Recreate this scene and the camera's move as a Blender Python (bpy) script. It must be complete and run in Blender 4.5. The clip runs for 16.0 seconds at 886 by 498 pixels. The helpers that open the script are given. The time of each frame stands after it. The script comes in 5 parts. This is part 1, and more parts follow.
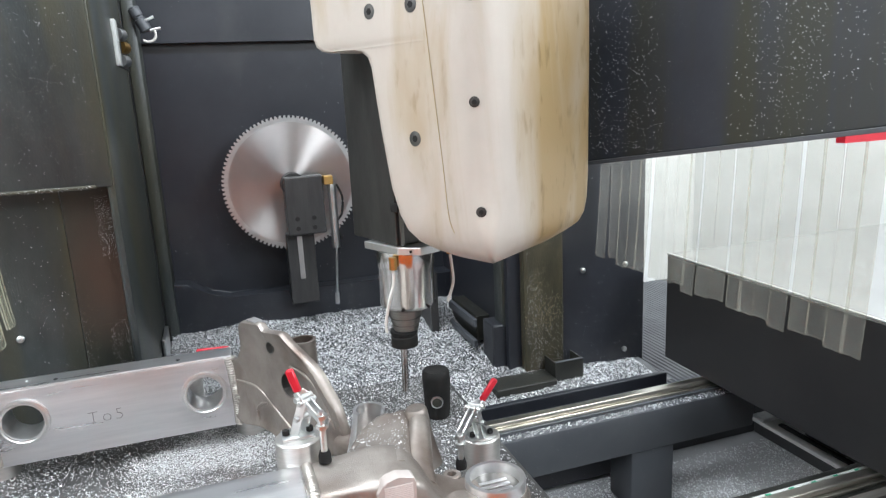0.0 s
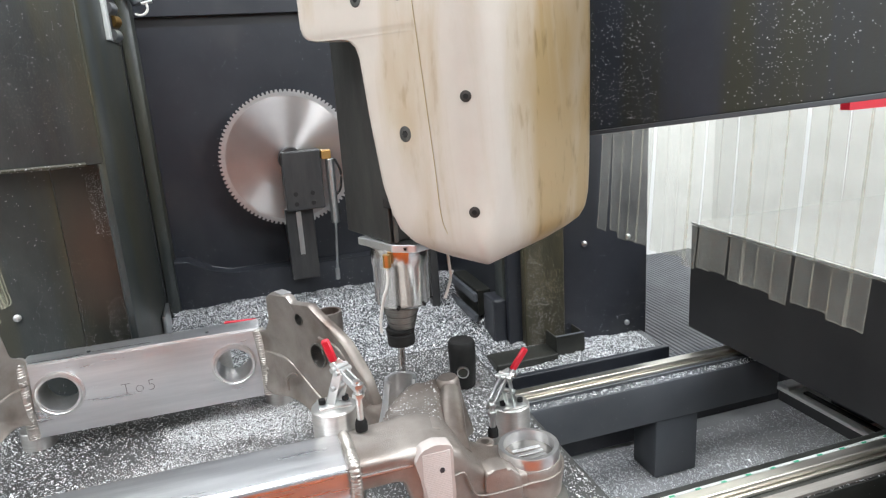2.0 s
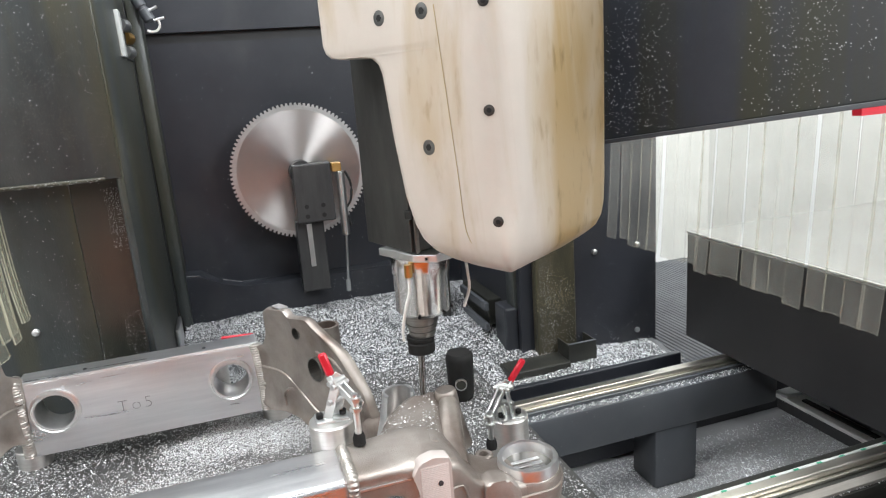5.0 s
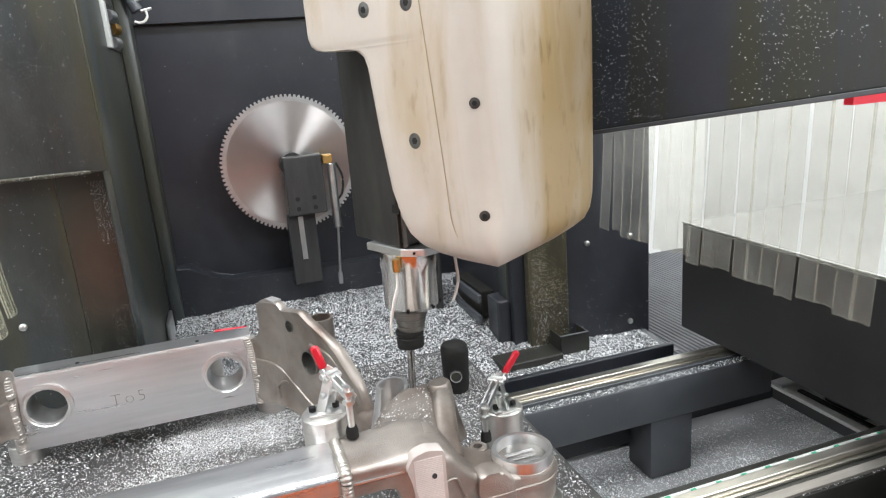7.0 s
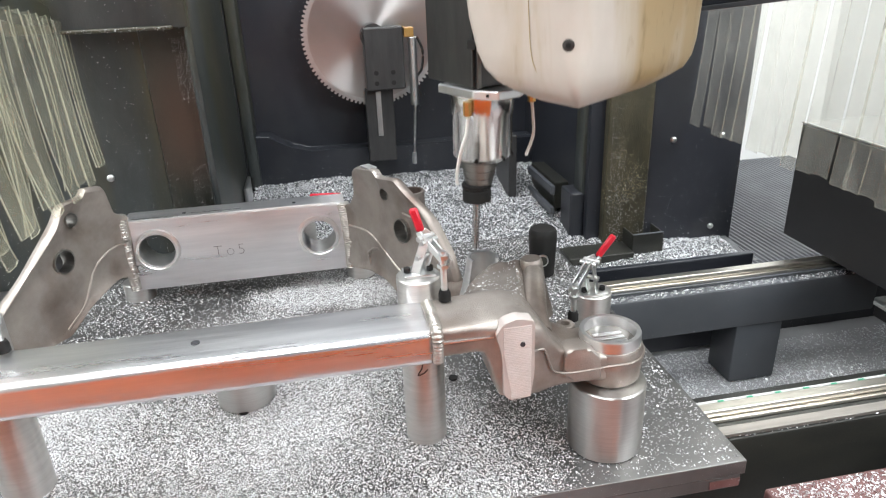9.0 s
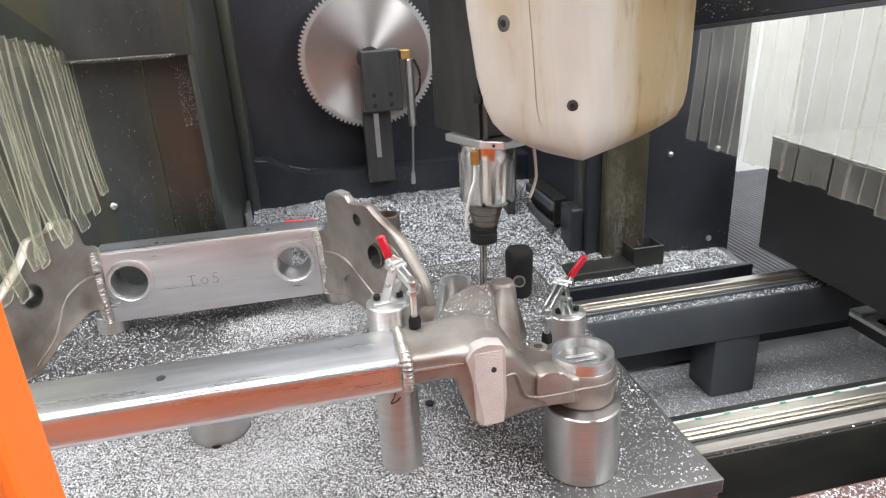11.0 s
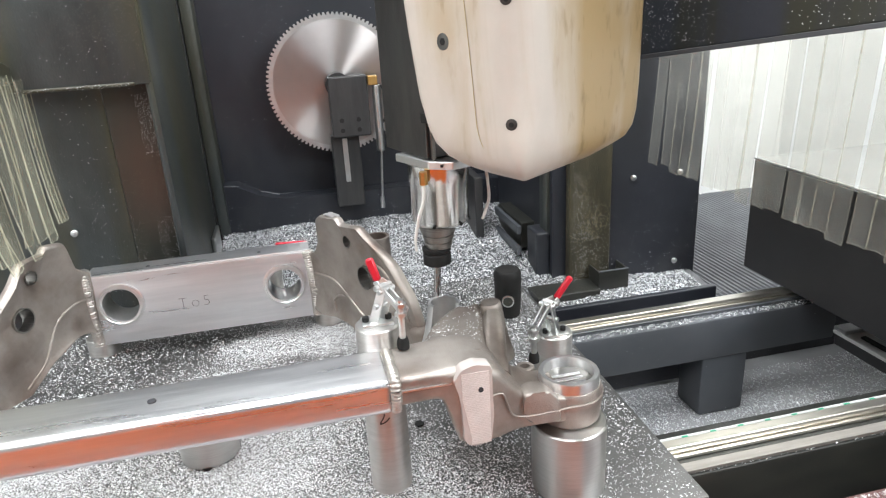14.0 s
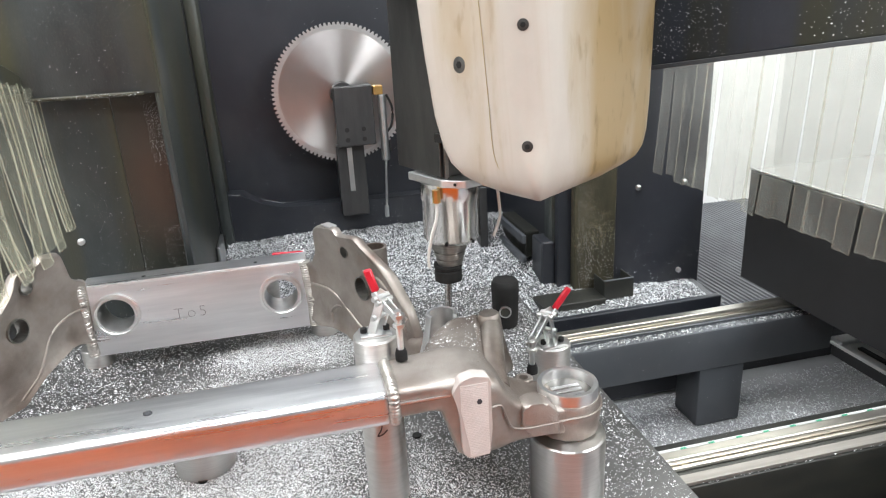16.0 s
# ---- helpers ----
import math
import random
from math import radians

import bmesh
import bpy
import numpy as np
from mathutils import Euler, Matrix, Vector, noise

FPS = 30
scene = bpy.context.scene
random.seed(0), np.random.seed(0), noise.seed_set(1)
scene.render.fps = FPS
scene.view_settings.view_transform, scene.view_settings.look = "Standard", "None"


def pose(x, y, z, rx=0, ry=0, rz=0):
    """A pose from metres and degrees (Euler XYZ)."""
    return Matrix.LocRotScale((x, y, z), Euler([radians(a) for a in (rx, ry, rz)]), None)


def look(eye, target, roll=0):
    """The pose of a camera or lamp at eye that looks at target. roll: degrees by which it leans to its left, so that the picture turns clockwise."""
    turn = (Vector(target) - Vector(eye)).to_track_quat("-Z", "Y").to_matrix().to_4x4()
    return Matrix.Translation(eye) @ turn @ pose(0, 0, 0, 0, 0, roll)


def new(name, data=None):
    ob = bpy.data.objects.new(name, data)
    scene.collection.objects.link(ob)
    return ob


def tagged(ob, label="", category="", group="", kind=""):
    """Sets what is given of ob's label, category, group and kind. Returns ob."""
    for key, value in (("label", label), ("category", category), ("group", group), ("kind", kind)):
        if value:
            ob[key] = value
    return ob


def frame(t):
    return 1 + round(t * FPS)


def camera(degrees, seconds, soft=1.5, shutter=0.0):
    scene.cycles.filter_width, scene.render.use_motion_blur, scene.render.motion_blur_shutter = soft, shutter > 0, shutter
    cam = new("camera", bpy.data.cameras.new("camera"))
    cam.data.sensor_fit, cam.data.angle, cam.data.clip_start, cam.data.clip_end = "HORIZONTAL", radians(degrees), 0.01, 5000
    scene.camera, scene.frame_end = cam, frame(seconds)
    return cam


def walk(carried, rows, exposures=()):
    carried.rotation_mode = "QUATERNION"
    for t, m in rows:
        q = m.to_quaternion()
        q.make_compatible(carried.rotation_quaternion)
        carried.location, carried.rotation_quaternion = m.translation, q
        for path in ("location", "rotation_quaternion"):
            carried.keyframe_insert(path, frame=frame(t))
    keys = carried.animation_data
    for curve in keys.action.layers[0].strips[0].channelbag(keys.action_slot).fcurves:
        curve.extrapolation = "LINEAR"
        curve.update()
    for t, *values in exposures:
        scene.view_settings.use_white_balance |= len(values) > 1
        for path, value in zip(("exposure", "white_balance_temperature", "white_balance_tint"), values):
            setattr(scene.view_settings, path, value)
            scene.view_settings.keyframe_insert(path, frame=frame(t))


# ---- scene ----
cam = camera(67.2, 16.0, 1.2, 0.4)
ROWS = [
    (0.0, 0.0302, 0.0083, 1.4659, 77.34, 2.77, -18.72),
    (0.5, 0.0272, 0.0204, 1.4613, 75.62, 2.75, -19.29),
    (1.0, 0.0180, 0.0245, 1.4596, 74.61, 2.54, -18.90),
    (1.5, 0.0113, 0.0240, 1.4603, 74.41, 3.06, -18.48),
    (2.0, 0.0028, 0.0181, 1.4627, 75.07, 3.54, -17.86),
    (2.5, -0.0058, 0.0213, 1.4627, 75.69, 3.76, -17.41),
    (3.0, -0.0079, 0.0231, 1.4655, 76.21, 4.00, -17.56),
    (3.5, -0.0097, 0.0204, 1.4647, 76.59, 3.63, -17.65),
    (4.0, -0.0068, 0.0158, 1.4636, 76.42, 3.90, -17.67),
    (6.5, 0.0146, 0.0182, 1.4615, 75.61, 4.38, -18.90),
    (7.0, 0.0113, 0.0218, 1.4598, 75.38, 4.38, -18.62),
    (7.5, 0.0067, 0.0189, 1.4518, 74.02, 3.79, -18.15),
    (8.0, -0.0057, 0.0311, 1.4308, 67.82, 2.06, -14.82),
    (8.5, -0.0196, 0.0316, 1.4252, 66.62, 2.06, -10.69),
    (11.0, 0.0077, 0.0342, 1.4324, 68.24, 3.05, -12.29),
    (11.5, 0.0201, 0.0360, 1.4331, 68.54, 3.13, -14.07),
    (12.0, 0.0283, 0.0372, 1.4352, 68.70, 3.20, -14.65),
    (12.5, 0.0280, 0.0342, 1.4356, 68.92, 3.38, -14.55),
    (13.0, 0.0248, 0.0263, 1.4380, 69.24, 3.36, -14.20),
    (13.5, 0.0192, 0.0187, 1.4403, 69.57, 3.24, -13.64),
    (14.0, 0.0118, 0.0169, 1.4426, 69.86, 3.18, -13.03),
    (14.5, 0.0084, 0.0204, 1.4432, 70.26, 3.30, -12.85),
    (15.0, 0.0105, 0.0219, 1.4441, 70.48, 3.23, -13.01),
    (15.5, 0.0087, 0.0201, 1.4436, 70.66, 3.12, -12.98),
    (16.0, 0.0087, 0.0207, 1.4438, 70.66, 2.98, -13.36),
]
walk(cam, [(t, pose(x, y, z, rx, ry, rz)) for t, x, y, z, rx, ry, rz in ROWS],
     [(0, 0.04, 6250, 11), (2, 0.02, 6400, 12), (4, 0.03, 6500, 12), (6.5, 0.02, 6540, 12), (7.5, 0.06, 6540, 12), (8.5, 0.10, 6520, 12), (11, -0.04, 6560, 14), (12, 0.08, 6520, 12), (13, 0.15, 6520, 12), (16, 0.14, 6520, 12)])

# seconds, gantry along x, milling head along y
DRIVE = [
    (0.0, -0.0000, -0.1925),
    (0.5, -0.0090, -0.2049),
    (1.0, -0.0250, -0.2070),
    (1.5, -0.0460, -0.2111),
    (2.0, -0.0678, -0.2193),
    (2.5, -0.0809, -0.2225),
    (3.0, -0.0766, -0.2257),
    (3.5, -0.0815, -0.2261),
    (4.0, -0.0696, -0.2232),
    (4.5, -0.0500, -0.2160),
    (5.0, -0.0240, -0.2060),
    (5.5, -0.0100, -0.2000),
    (6.0, -0.0075, -0.1980),
    (6.5, -0.0123, -0.2002),
    (7.0, -0.0324, -0.2038),
    (7.5, -0.0557, -0.2164),
    (8.0, -0.0763, -0.2278),
    (8.5, -0.0834, -0.2287),
    (9.0, -0.0855, -0.2300),
    (9.5, -0.0830, -0.2310),
    (10.0, -0.0660, -0.2210),
    (10.5, -0.0410, -0.2060),
    (11.0, -0.0174, -0.1968),
    (11.5, -0.0081, -0.2018),
    (12.0, -0.0115, -0.2113),
    (12.5, -0.0237, -0.2071),
    (13.0, -0.0457, -0.2139),
    (13.5, -0.0675, -0.2236),
    (14.0, -0.0838, -0.2262),
    (14.5, -0.0847, -0.2300),
    (15.0, -0.0865, -0.2360),
    (15.5, -0.0790, -0.2261),
    (16.0, -0.0601, -0.2188),
]
# seconds, height of the milling head as it plunges and retracts
PLUNGE = [
    (0.0, 0.0747),
    (0.1, 0.0600),
    (0.2, 0.0480),
    (0.3, 0.0430),
    (0.5, 0.0414),
    (1.0, 0.0402),
    (1.5, 0.0397),
    (2.0, 0.0463),
    (2.5, 0.0576),
    (2.7, 0.0585),
    (2.8, 0.0700),
    (2.9, 0.0930),
    (3.0, 0.1027),
    (3.1, 0.0970),
    (3.2, 0.0760),
    (3.3, 0.0620),
    (3.4, 0.0585),
    (3.5, 0.0585),
    (4.0, 0.0485),
    (4.5, 0.0430),
    (5.0, 0.0410),
    (5.5, 0.0400),
    (5.6, 0.0410),
    (5.7, 0.0620),
    (5.8, 0.0880),
    (5.9, 0.0940),
    (6.0, 0.0890),
    (6.1, 0.0740),
    (6.2, 0.0550),
    (6.3, 0.0430),
    (6.5, 0.0385),
    (7.0, 0.0376),
    (7.5, 0.0359),
    (8.0, 0.0530),
    (8.5, 0.0635),
    (8.6, 0.0740),
    (8.7, 0.0960),
    (8.8, 0.1050),
    (8.9, 0.1040),
    (9.0, 0.0900),
    (9.1, 0.0700),
    (9.2, 0.0610),
    (9.5, 0.0570),
    (10.0, 0.0450),
    (10.5, 0.0420),
    (11.0, 0.0400),
    (11.4, 0.0405),
    (11.5, 0.0596),
    (11.6, 0.0800),
    (11.7, 0.0920),
    (11.8, 0.0925),
    (11.9, 0.0780),
    (12.0, 0.0601),
    (12.1, 0.0470),
    (12.2, 0.0425),
    (12.5, 0.0420),
    (13.0, 0.0422),
    (13.5, 0.0457),
    (14.0, 0.0589),
    (14.3, 0.0610),
    (14.4, 0.0680),
    (14.5, 0.0830),
    (14.6, 0.1010),
    (14.7, 0.1100),
    (14.8, 0.1040),
    (14.9, 0.0850),
    (15.0, 0.0678),
    (15.1, 0.0600),
    (15.2, 0.0575),
    (15.5, 0.0548),
    (16.0, 0.0426),
]

# ---- world and light ----
world = bpy.data.worlds.new("hall_light")
scene.world = world
world.use_nodes = True
world.node_tree.nodes["Background"].inputs[0].default_value = (0.86, 0.93, 1.0, 1)
world.node_tree.nodes["Background"].inputs[1].default_value = 0.17


def area_lamp(name, eye, target, sx, sy, watts, colour=(1, 0.97, 0.93)):
    data = bpy.data.lights.new(name, "AREA")
    data.shape, data.size, data.size_y, data.energy, data.color = "RECTANGLE", sx, sy, watts, colour
    ob = new(name, data)
    ob.matrix_world = look(eye, target)
    return ob


area_lamp("hall_lamp_front", (-0.7, -0.6, 3.0), (0.0, 1.0, 0.7), 2.2, 0.4, 32, (0.93, 0.98, 1.0))
area_lamp("hall_lamp_middle", (0.0, 1.05, 3.3), (0.2, 1.2, 0.7), 2.2, 0.4, 76, (0.93, 0.98, 1.0))
# unseen fill lamp, added to brighten the left lug, pan and right side
area_lamp("added_lamp_front_right", (1.9, -0.8, 2.6), (0.1, 1.1, 0.7), 1.4, 0.4, 74, (0.93, 0.98, 1.0))
area_lamp("hall_lamp_right", (1.75, 1.3, 2.9), (1.75, 1.7, 0.8), 0.5, 2.2, 60, (0.94, 0.98, 1.0))
area_lamp("hall_lamp_left", (-1.2, 1.2, 2.9), (-1.2, 1.4, 0.8), 0.5, 2.2, 60, (0.94, 0.98, 1.0))
scene.view_settings.exposure = 0.0


# ---- materials ----
def material(name, a, b=None, rough=0.5, metal=0.0, scale=8.0, bump=0.0, bump_scale=120.0, stretch=(1, 1, 1), specks=0.0,
             speck_scale=140.0, speck_colour=(0.75, 0.76, 0.78), rough_b=None, stain=None, stain_scale=3.0, stain_stretch=(1, 1, 1), stain_cut=0.55, patch=None):
    m = bpy.data.materials.new(name)
    m.use_nodes = True
    nt = m.node_tree
    N, L = nt.nodes, nt.links
    p = N["Principled BSDF"]
    p.inputs["Metallic"].default_value = metal
    tc = N.new("ShaderNodeTexCoord")
    mp = N.new("ShaderNodeMapping")
    mp.inputs["Scale"].default_value = stretch
    L.new(tc.outputs["Object"], mp.inputs[0])
    n1 = N.new("ShaderNodeTexNoise")
    n1.inputs["Scale"].default_value, n1.inputs["Detail"].default_value = scale, 8
    n1.inputs["Roughness"].default_value = 0.65
    L.new(mp.outputs[0], n1.inputs[0])
    r1 = N.new("ShaderNodeValToRGB")
    r1.color_ramp.elements[0].position, r1.color_ramp.elements[1].position = 0.3, 0.7
    r1.color_ramp.elements[0].color = (*a, 1)
    r1.color_ramp.elements[1].color = (*(b or a), 1)
    L.new(n1.outputs[0], r1.inputs[0])
    colour = r1.outputs[0]
    if stain:
        m2 = N.new("ShaderNodeMapping")
        m2.inputs["Scale"].default_value = stain_stretch
        L.new(tc.outputs["Object"], m2.inputs[0])
        n3 = N.new("ShaderNodeTexNoise")
        n3.inputs["Scale"].default_value, n3.inputs["Detail"].default_value = stain_scale, 6
        L.new(m2.outputs[0], n3.inputs[0])
        r3 = N.new("ShaderNodeValToRGB")
        r3.color_ramp.elements[0].position, r3.color_ramp.elements[1].position = stain_cut, stain_cut + 0.22
        L.new(n3.outputs[0], r3.inputs[0])
        mx = N.new("ShaderNodeMix")
        mx.data_type = "RGBA"
        L.new(r3.outputs[0], mx.inputs[0])
        L.new(colour, mx.inputs[6])
        mx.inputs[7].default_value = (*stain, 1)
        colour = mx.outputs[2]
    if patch:
        middle, size, tint = patch
        m3 = N.new("ShaderNodeMapping")
        m3.vector_type = "TEXTURE"
        m3.inputs["Location"].default_value, m3.inputs["Scale"].default_value = middle, size
        L.new(tc.outputs["Object"], m3.inputs[0])
        wob = N.new("ShaderNodeMix")
        wob.data_type = "RGBA"
        wob.blend_type = "ADD"
        wob.inputs[0].default_value = 0.7
        L.new(m3.outputs[0], wob.inputs[6])
        L.new(n1.outputs[1], wob.inputs[7])
        ln = N.new("ShaderNodeVectorMath")
        ln.operation = "DISTANCE"
        ln.inputs[1].default_value = (0.35, 0.35, 0.35)
        L.new(wob.outputs[2], ln.inputs[0])
        r5 = N.new("ShaderNodeMapRange")
        r5.inputs[1].default_value, r5.inputs[2].default_value = 0.35, 1.25
        r5.inputs[3].default_value, r5.inputs[4].default_value = 1.0, 0.0
        L.new(ln.outputs["Value"], r5.inputs[0])
        mx = N.new("ShaderNodeMix")
        mx.data_type = "RGBA"
        L.new(r5.outputs[0], mx.inputs[0])
        L.new(colour, mx.inputs[6])
        mx.inputs[7].default_value = (*tint, 1)
        colour = mx.outputs[2]
    if specks:
        v = N.new("ShaderNodeTexVoronoi")
        v.inputs["Scale"].default_value = speck_scale
        L.new(tc.outputs["Object"], v.inputs[0])
        lt = N.new("ShaderNodeMath")
        lt.operation = "LESS_THAN"
        L.new(v.outputs["Distance"], lt.inputs[0])
        n4 = N.new("ShaderNodeTexNoise")
        n4.inputs["Scale"].default_value, n4.inputs["Detail"].default_value = 5.0, 5
        L.new(tc.outputs["Object"], n4.inputs[0])
        r4 = N.new("ShaderNodeMapRange")
        r4.inputs[1].default_value, r4.inputs[2].default_value = 0.42, 0.75
        r4.inputs[3].default_value, r4.inputs[4].default_value = 0.0, specks
        L.new(n4.outputs[0], r4.inputs[0])
        L.new(r4.outputs[0], lt.inputs[1])
        mx = N.new("ShaderNodeMix")
        mx.data_type = "RGBA"
        L.new(lt.outputs[0], mx.inputs[0])
        L.new(colour, mx.inputs[6])
        mx.inputs[7].default_value = (*speck_colour, 1)
        colour = mx.outputs[2]
    L.new(colour, p.inputs["Base Color"])
    rr = N.new("ShaderNodeMapRange")
    rr.inputs[3].default_value, rr.inputs[4].default_value = rough, rough_b if rough_b is not None else min(1, rough + 0.12)
    L.new(n1.outputs[0], rr.inputs[0])
    L.new(rr.outputs[0], p.inputs["Roughness"])
    if bump:
        n2 = N.new("ShaderNodeTexNoise")
        n2.inputs["Scale"].default_value, n2.inputs["Detail"].default_value = bump_scale, 4
        L.new(mp.outputs[0], n2.inputs[0])
        bp = N.new("ShaderNodeBump")
        bp.inputs["Strength"].default_value, bp.inputs["Distance"].default_value = bump, 0.002
        L.new(n2.outputs[0], bp.inputs["Height"])
        L.new(bp.outputs[0], p.inputs["Normal"])
    return m


GREY = material("dark_grey_paint", (0.018, 0.023, 0.024), (0.052, 0.058, 0.056), 0.32, 0, 6, 0.25, 200, stretch=(1.5, 1.5, 0.7), stain=(0.050, 0.047, 0.026), stain_scale=2.5, stain_stretch=(5, 5, 0.5), stain_cut=0.47, specks=0.16, speck_scale=420, speck_colour=(0.36, 0.35, 0.28))
GREY_PLAIN = material("dark_grey_smooth_paint", (0.012, 0.014, 0.019), (0.024, 0.026, 0.032), 0.33, 0, 4, 0.08, 300, stain=(0.034, 0.035, 0.038), stain_scale=3.2, stain_stretch=(2, 2, 1), specks=0.10, speck_scale=300, speck_colour=(0.4, 0.4, 0.4))
BEAM_PAINT = material("splashed_beam_paint", (0.014, 0.018, 0.027), (0.030, 0.035, 0.046), 0.44, 0, 5, 0.10, 260, stain=(0.026, 0.027, 0.010), stain_scale=2.2, stain_stretch=(6, 6, 0.35), stain_cut=0.42, specks=0.16, speck_scale=420, speck_colour=(0.30, 0.30, 0.24))
DIRTY = material("oil_stained_paint", (0.026, 0.025, 0.017), (0.056, 0.049, 0.029), 0.34, 0, 14, 0.25, 160, stretch=(2, 2, 0.6), specks=0.40, speck_scale=340, speck_colour=(0.55, 0.49, 0.31))
RUST = material("rusty_stained_paint", (0.018, 0.021, 0.018), (0.036, 0.036, 0.026), 0.36, 0, 9, 0.2, 200, stretch=(2, 2, 0.8), patch=((-0.235, 1.6, 1.13), (0.075, 1.0, 0.16), (0.044, 0.026, 0.017)), specks=0.22, speck_scale=420, speck_colour=(0.42, 0.38, 0.24))
BLACK = material("matt_black_sheet", (0.014, 0.014, 0.015), (0.025, 0.025, 0.026), 0.42, 0, 5, 0.04, 300)
BLOCK = material("blackened_steel", (0.035, 0.035, 0.036), (0.060, 0.059, 0.058), 0.33, 0.4, 10, 0.05, 200, stretch=(4, 4, 0.7))
DARK_BEAM = material("oily_dark_beam_paint", (0.013, 0.014, 0.013), (0.026, 0.026, 0.021), 0.34, 0, 8, 0.15, 260, stretch=(1, 3, 3), specks=0.08, speck_scale=300)
# dark sheet; the white wall's glare on it is put into the pale metal tone
SHEET_GLARE = material("dark_sheet_with_painted_glare", (0.46, 0.46, 0.46), (0.60, 0.60, 0.59), 0.10, 0.9, 6, 0.05, 300)
BEAM = material("blue_grey_beam_paint", (0.055, 0.060, 0.068), (0.075, 0.080, 0.088), 0.40, 0, 6, 0.08, 240, specks=0.05)
STEEL = material("turned_steel", (0.40, 0.39, 0.38), (0.50, 0.49, 0.48), 0.15, 1.0, 30, 0.0, 200, stretch=(1, 1, 6))
SPINDLE = material("polished_spindle_steel", (0.66, 0.64, 0.62), (0.72, 0.70, 0.68), 0.12, 1.0, 30, 0.0, 200, stretch=(1, 1, 6))
TURNED = material("turned_cylinder_steel", (0.44, 0.43, 0.415), (0.54, 0.53, 0.515), 0.26, 1.0, 40, 0.05, 260, stretch=(0.6, 0.6, 14))
BELLOWS = material("glossy_bellows_fabric", (0.12, 0.125, 0.135), (0.17, 0.176, 0.186), 0.18, 0, 6, 0.06, 300)
HEAD_STEEL = material("burnished_head_steel", (0.075, 0.074, 0.072), (0.14, 0.137, 0.132), 0.26, 0.8, 7, 0.03, 200, stretch=(3, 3, 0.8))
MACHINED = material("machined_aluminium_face", (0.64, 0.64, 0.64), (0.74, 0.74, 0.74), 0.27, 0.95, 60, 0.05, 300)
STEEL_DARK = material("tool_holder_steel", (0.20, 0.19, 0.18), (0.30, 0.29, 0.27), 0.30, 1.0, 30, 0.04, 200, stretch=(1, 1, 20))
WORN = material("worn_steel_flat", (0.24, 0.225, 0.205), (0.36, 0.34, 0.31), 0.42, 0.6, 12, 0.1, 300, stretch=(0.4, 5, 5), specks=0.1, speck_scale=380)
RAIL = material("ground_rail_steel", (0.50, 0.475, 0.42), (0.64, 0.61, 0.55), 0.24, 1.0, 10, 0.03, 300, stretch=(0.2, 6, 6))
ALU = material("mill_finish_aluminium", (0.60, 0.605, 0.62), (0.80, 0.80, 0.81), 0.20, 0.93, 5, 0.3, 14, stretch=(0.5, 6, 6), rough_b=0.38, specks=0.05, speck_scale=500, speck_colour=(0.92, 0.92, 0.92))
CAST = material("cast_aluminium", (0.255, 0.224, 0.200), (0.43, 0.393, 0.358), 0.38, 0.74, 9, 0.30, 520, stain=(0.15, 0.112, 0.092), stain_scale=7, stain_cut=0.47)
PILLAR = material("machined_aluminium_post", (0.50, 0.49, 0.47), (0.62, 0.61, 0.59), 0.34, 0.9, 20, 0.05, 260, stretch=(1, 1, 8))
WELD = material("weld_bead", (0.36, 0.335, 0.305), (0.56, 0.53, 0.495), 0.34, 0.9, 30, 0.15, 300)
PLATE = material("fixture_plate_steel", (0.11, 0.109, 0.107), (0.24, 0.238, 0.233), 0.30, 0.80, 3.5, 0.25, 600, specks=0.20, speck_scale=520, speck_colour=(0.88, 0.89, 0.90))
BED = material("chip_covered_floor", (0.05, 0.052, 0.055), (0.17, 0.175, 0.18), 0.45, 0.5, 16, 0.6, 420, specks=0.34, speck_scale=300, speck_colour=(0.80, 0.81, 0.83))
PAN = material("grey_pan_floor", (0.30, 0.304, 0.31), (0.44, 0.445, 0.45), 0.36, 0.3, 3, 0.2, 300, specks=0.16, speck_scale=230)
# white for real dust and for the lamp's glare on the plate
DUST_AND_GLARE = material("aluminium_dust_and_glare", (0.84, 0.84, 0.84), (0.93, 0.93, 0.93), 0.5, 0.1, 200)
CHIP = material("aluminium_chips", (0.72, 0.73, 0.75), (0.93, 0.94, 0.95), 0.30, 0.5, 200)
BEIGE = material("stained_and_shaded_beige_cover", (0.42, 0.375, 0.325), (0.50, 0.455, 0.40), 0.34, 0, 4, 0.04, 220)


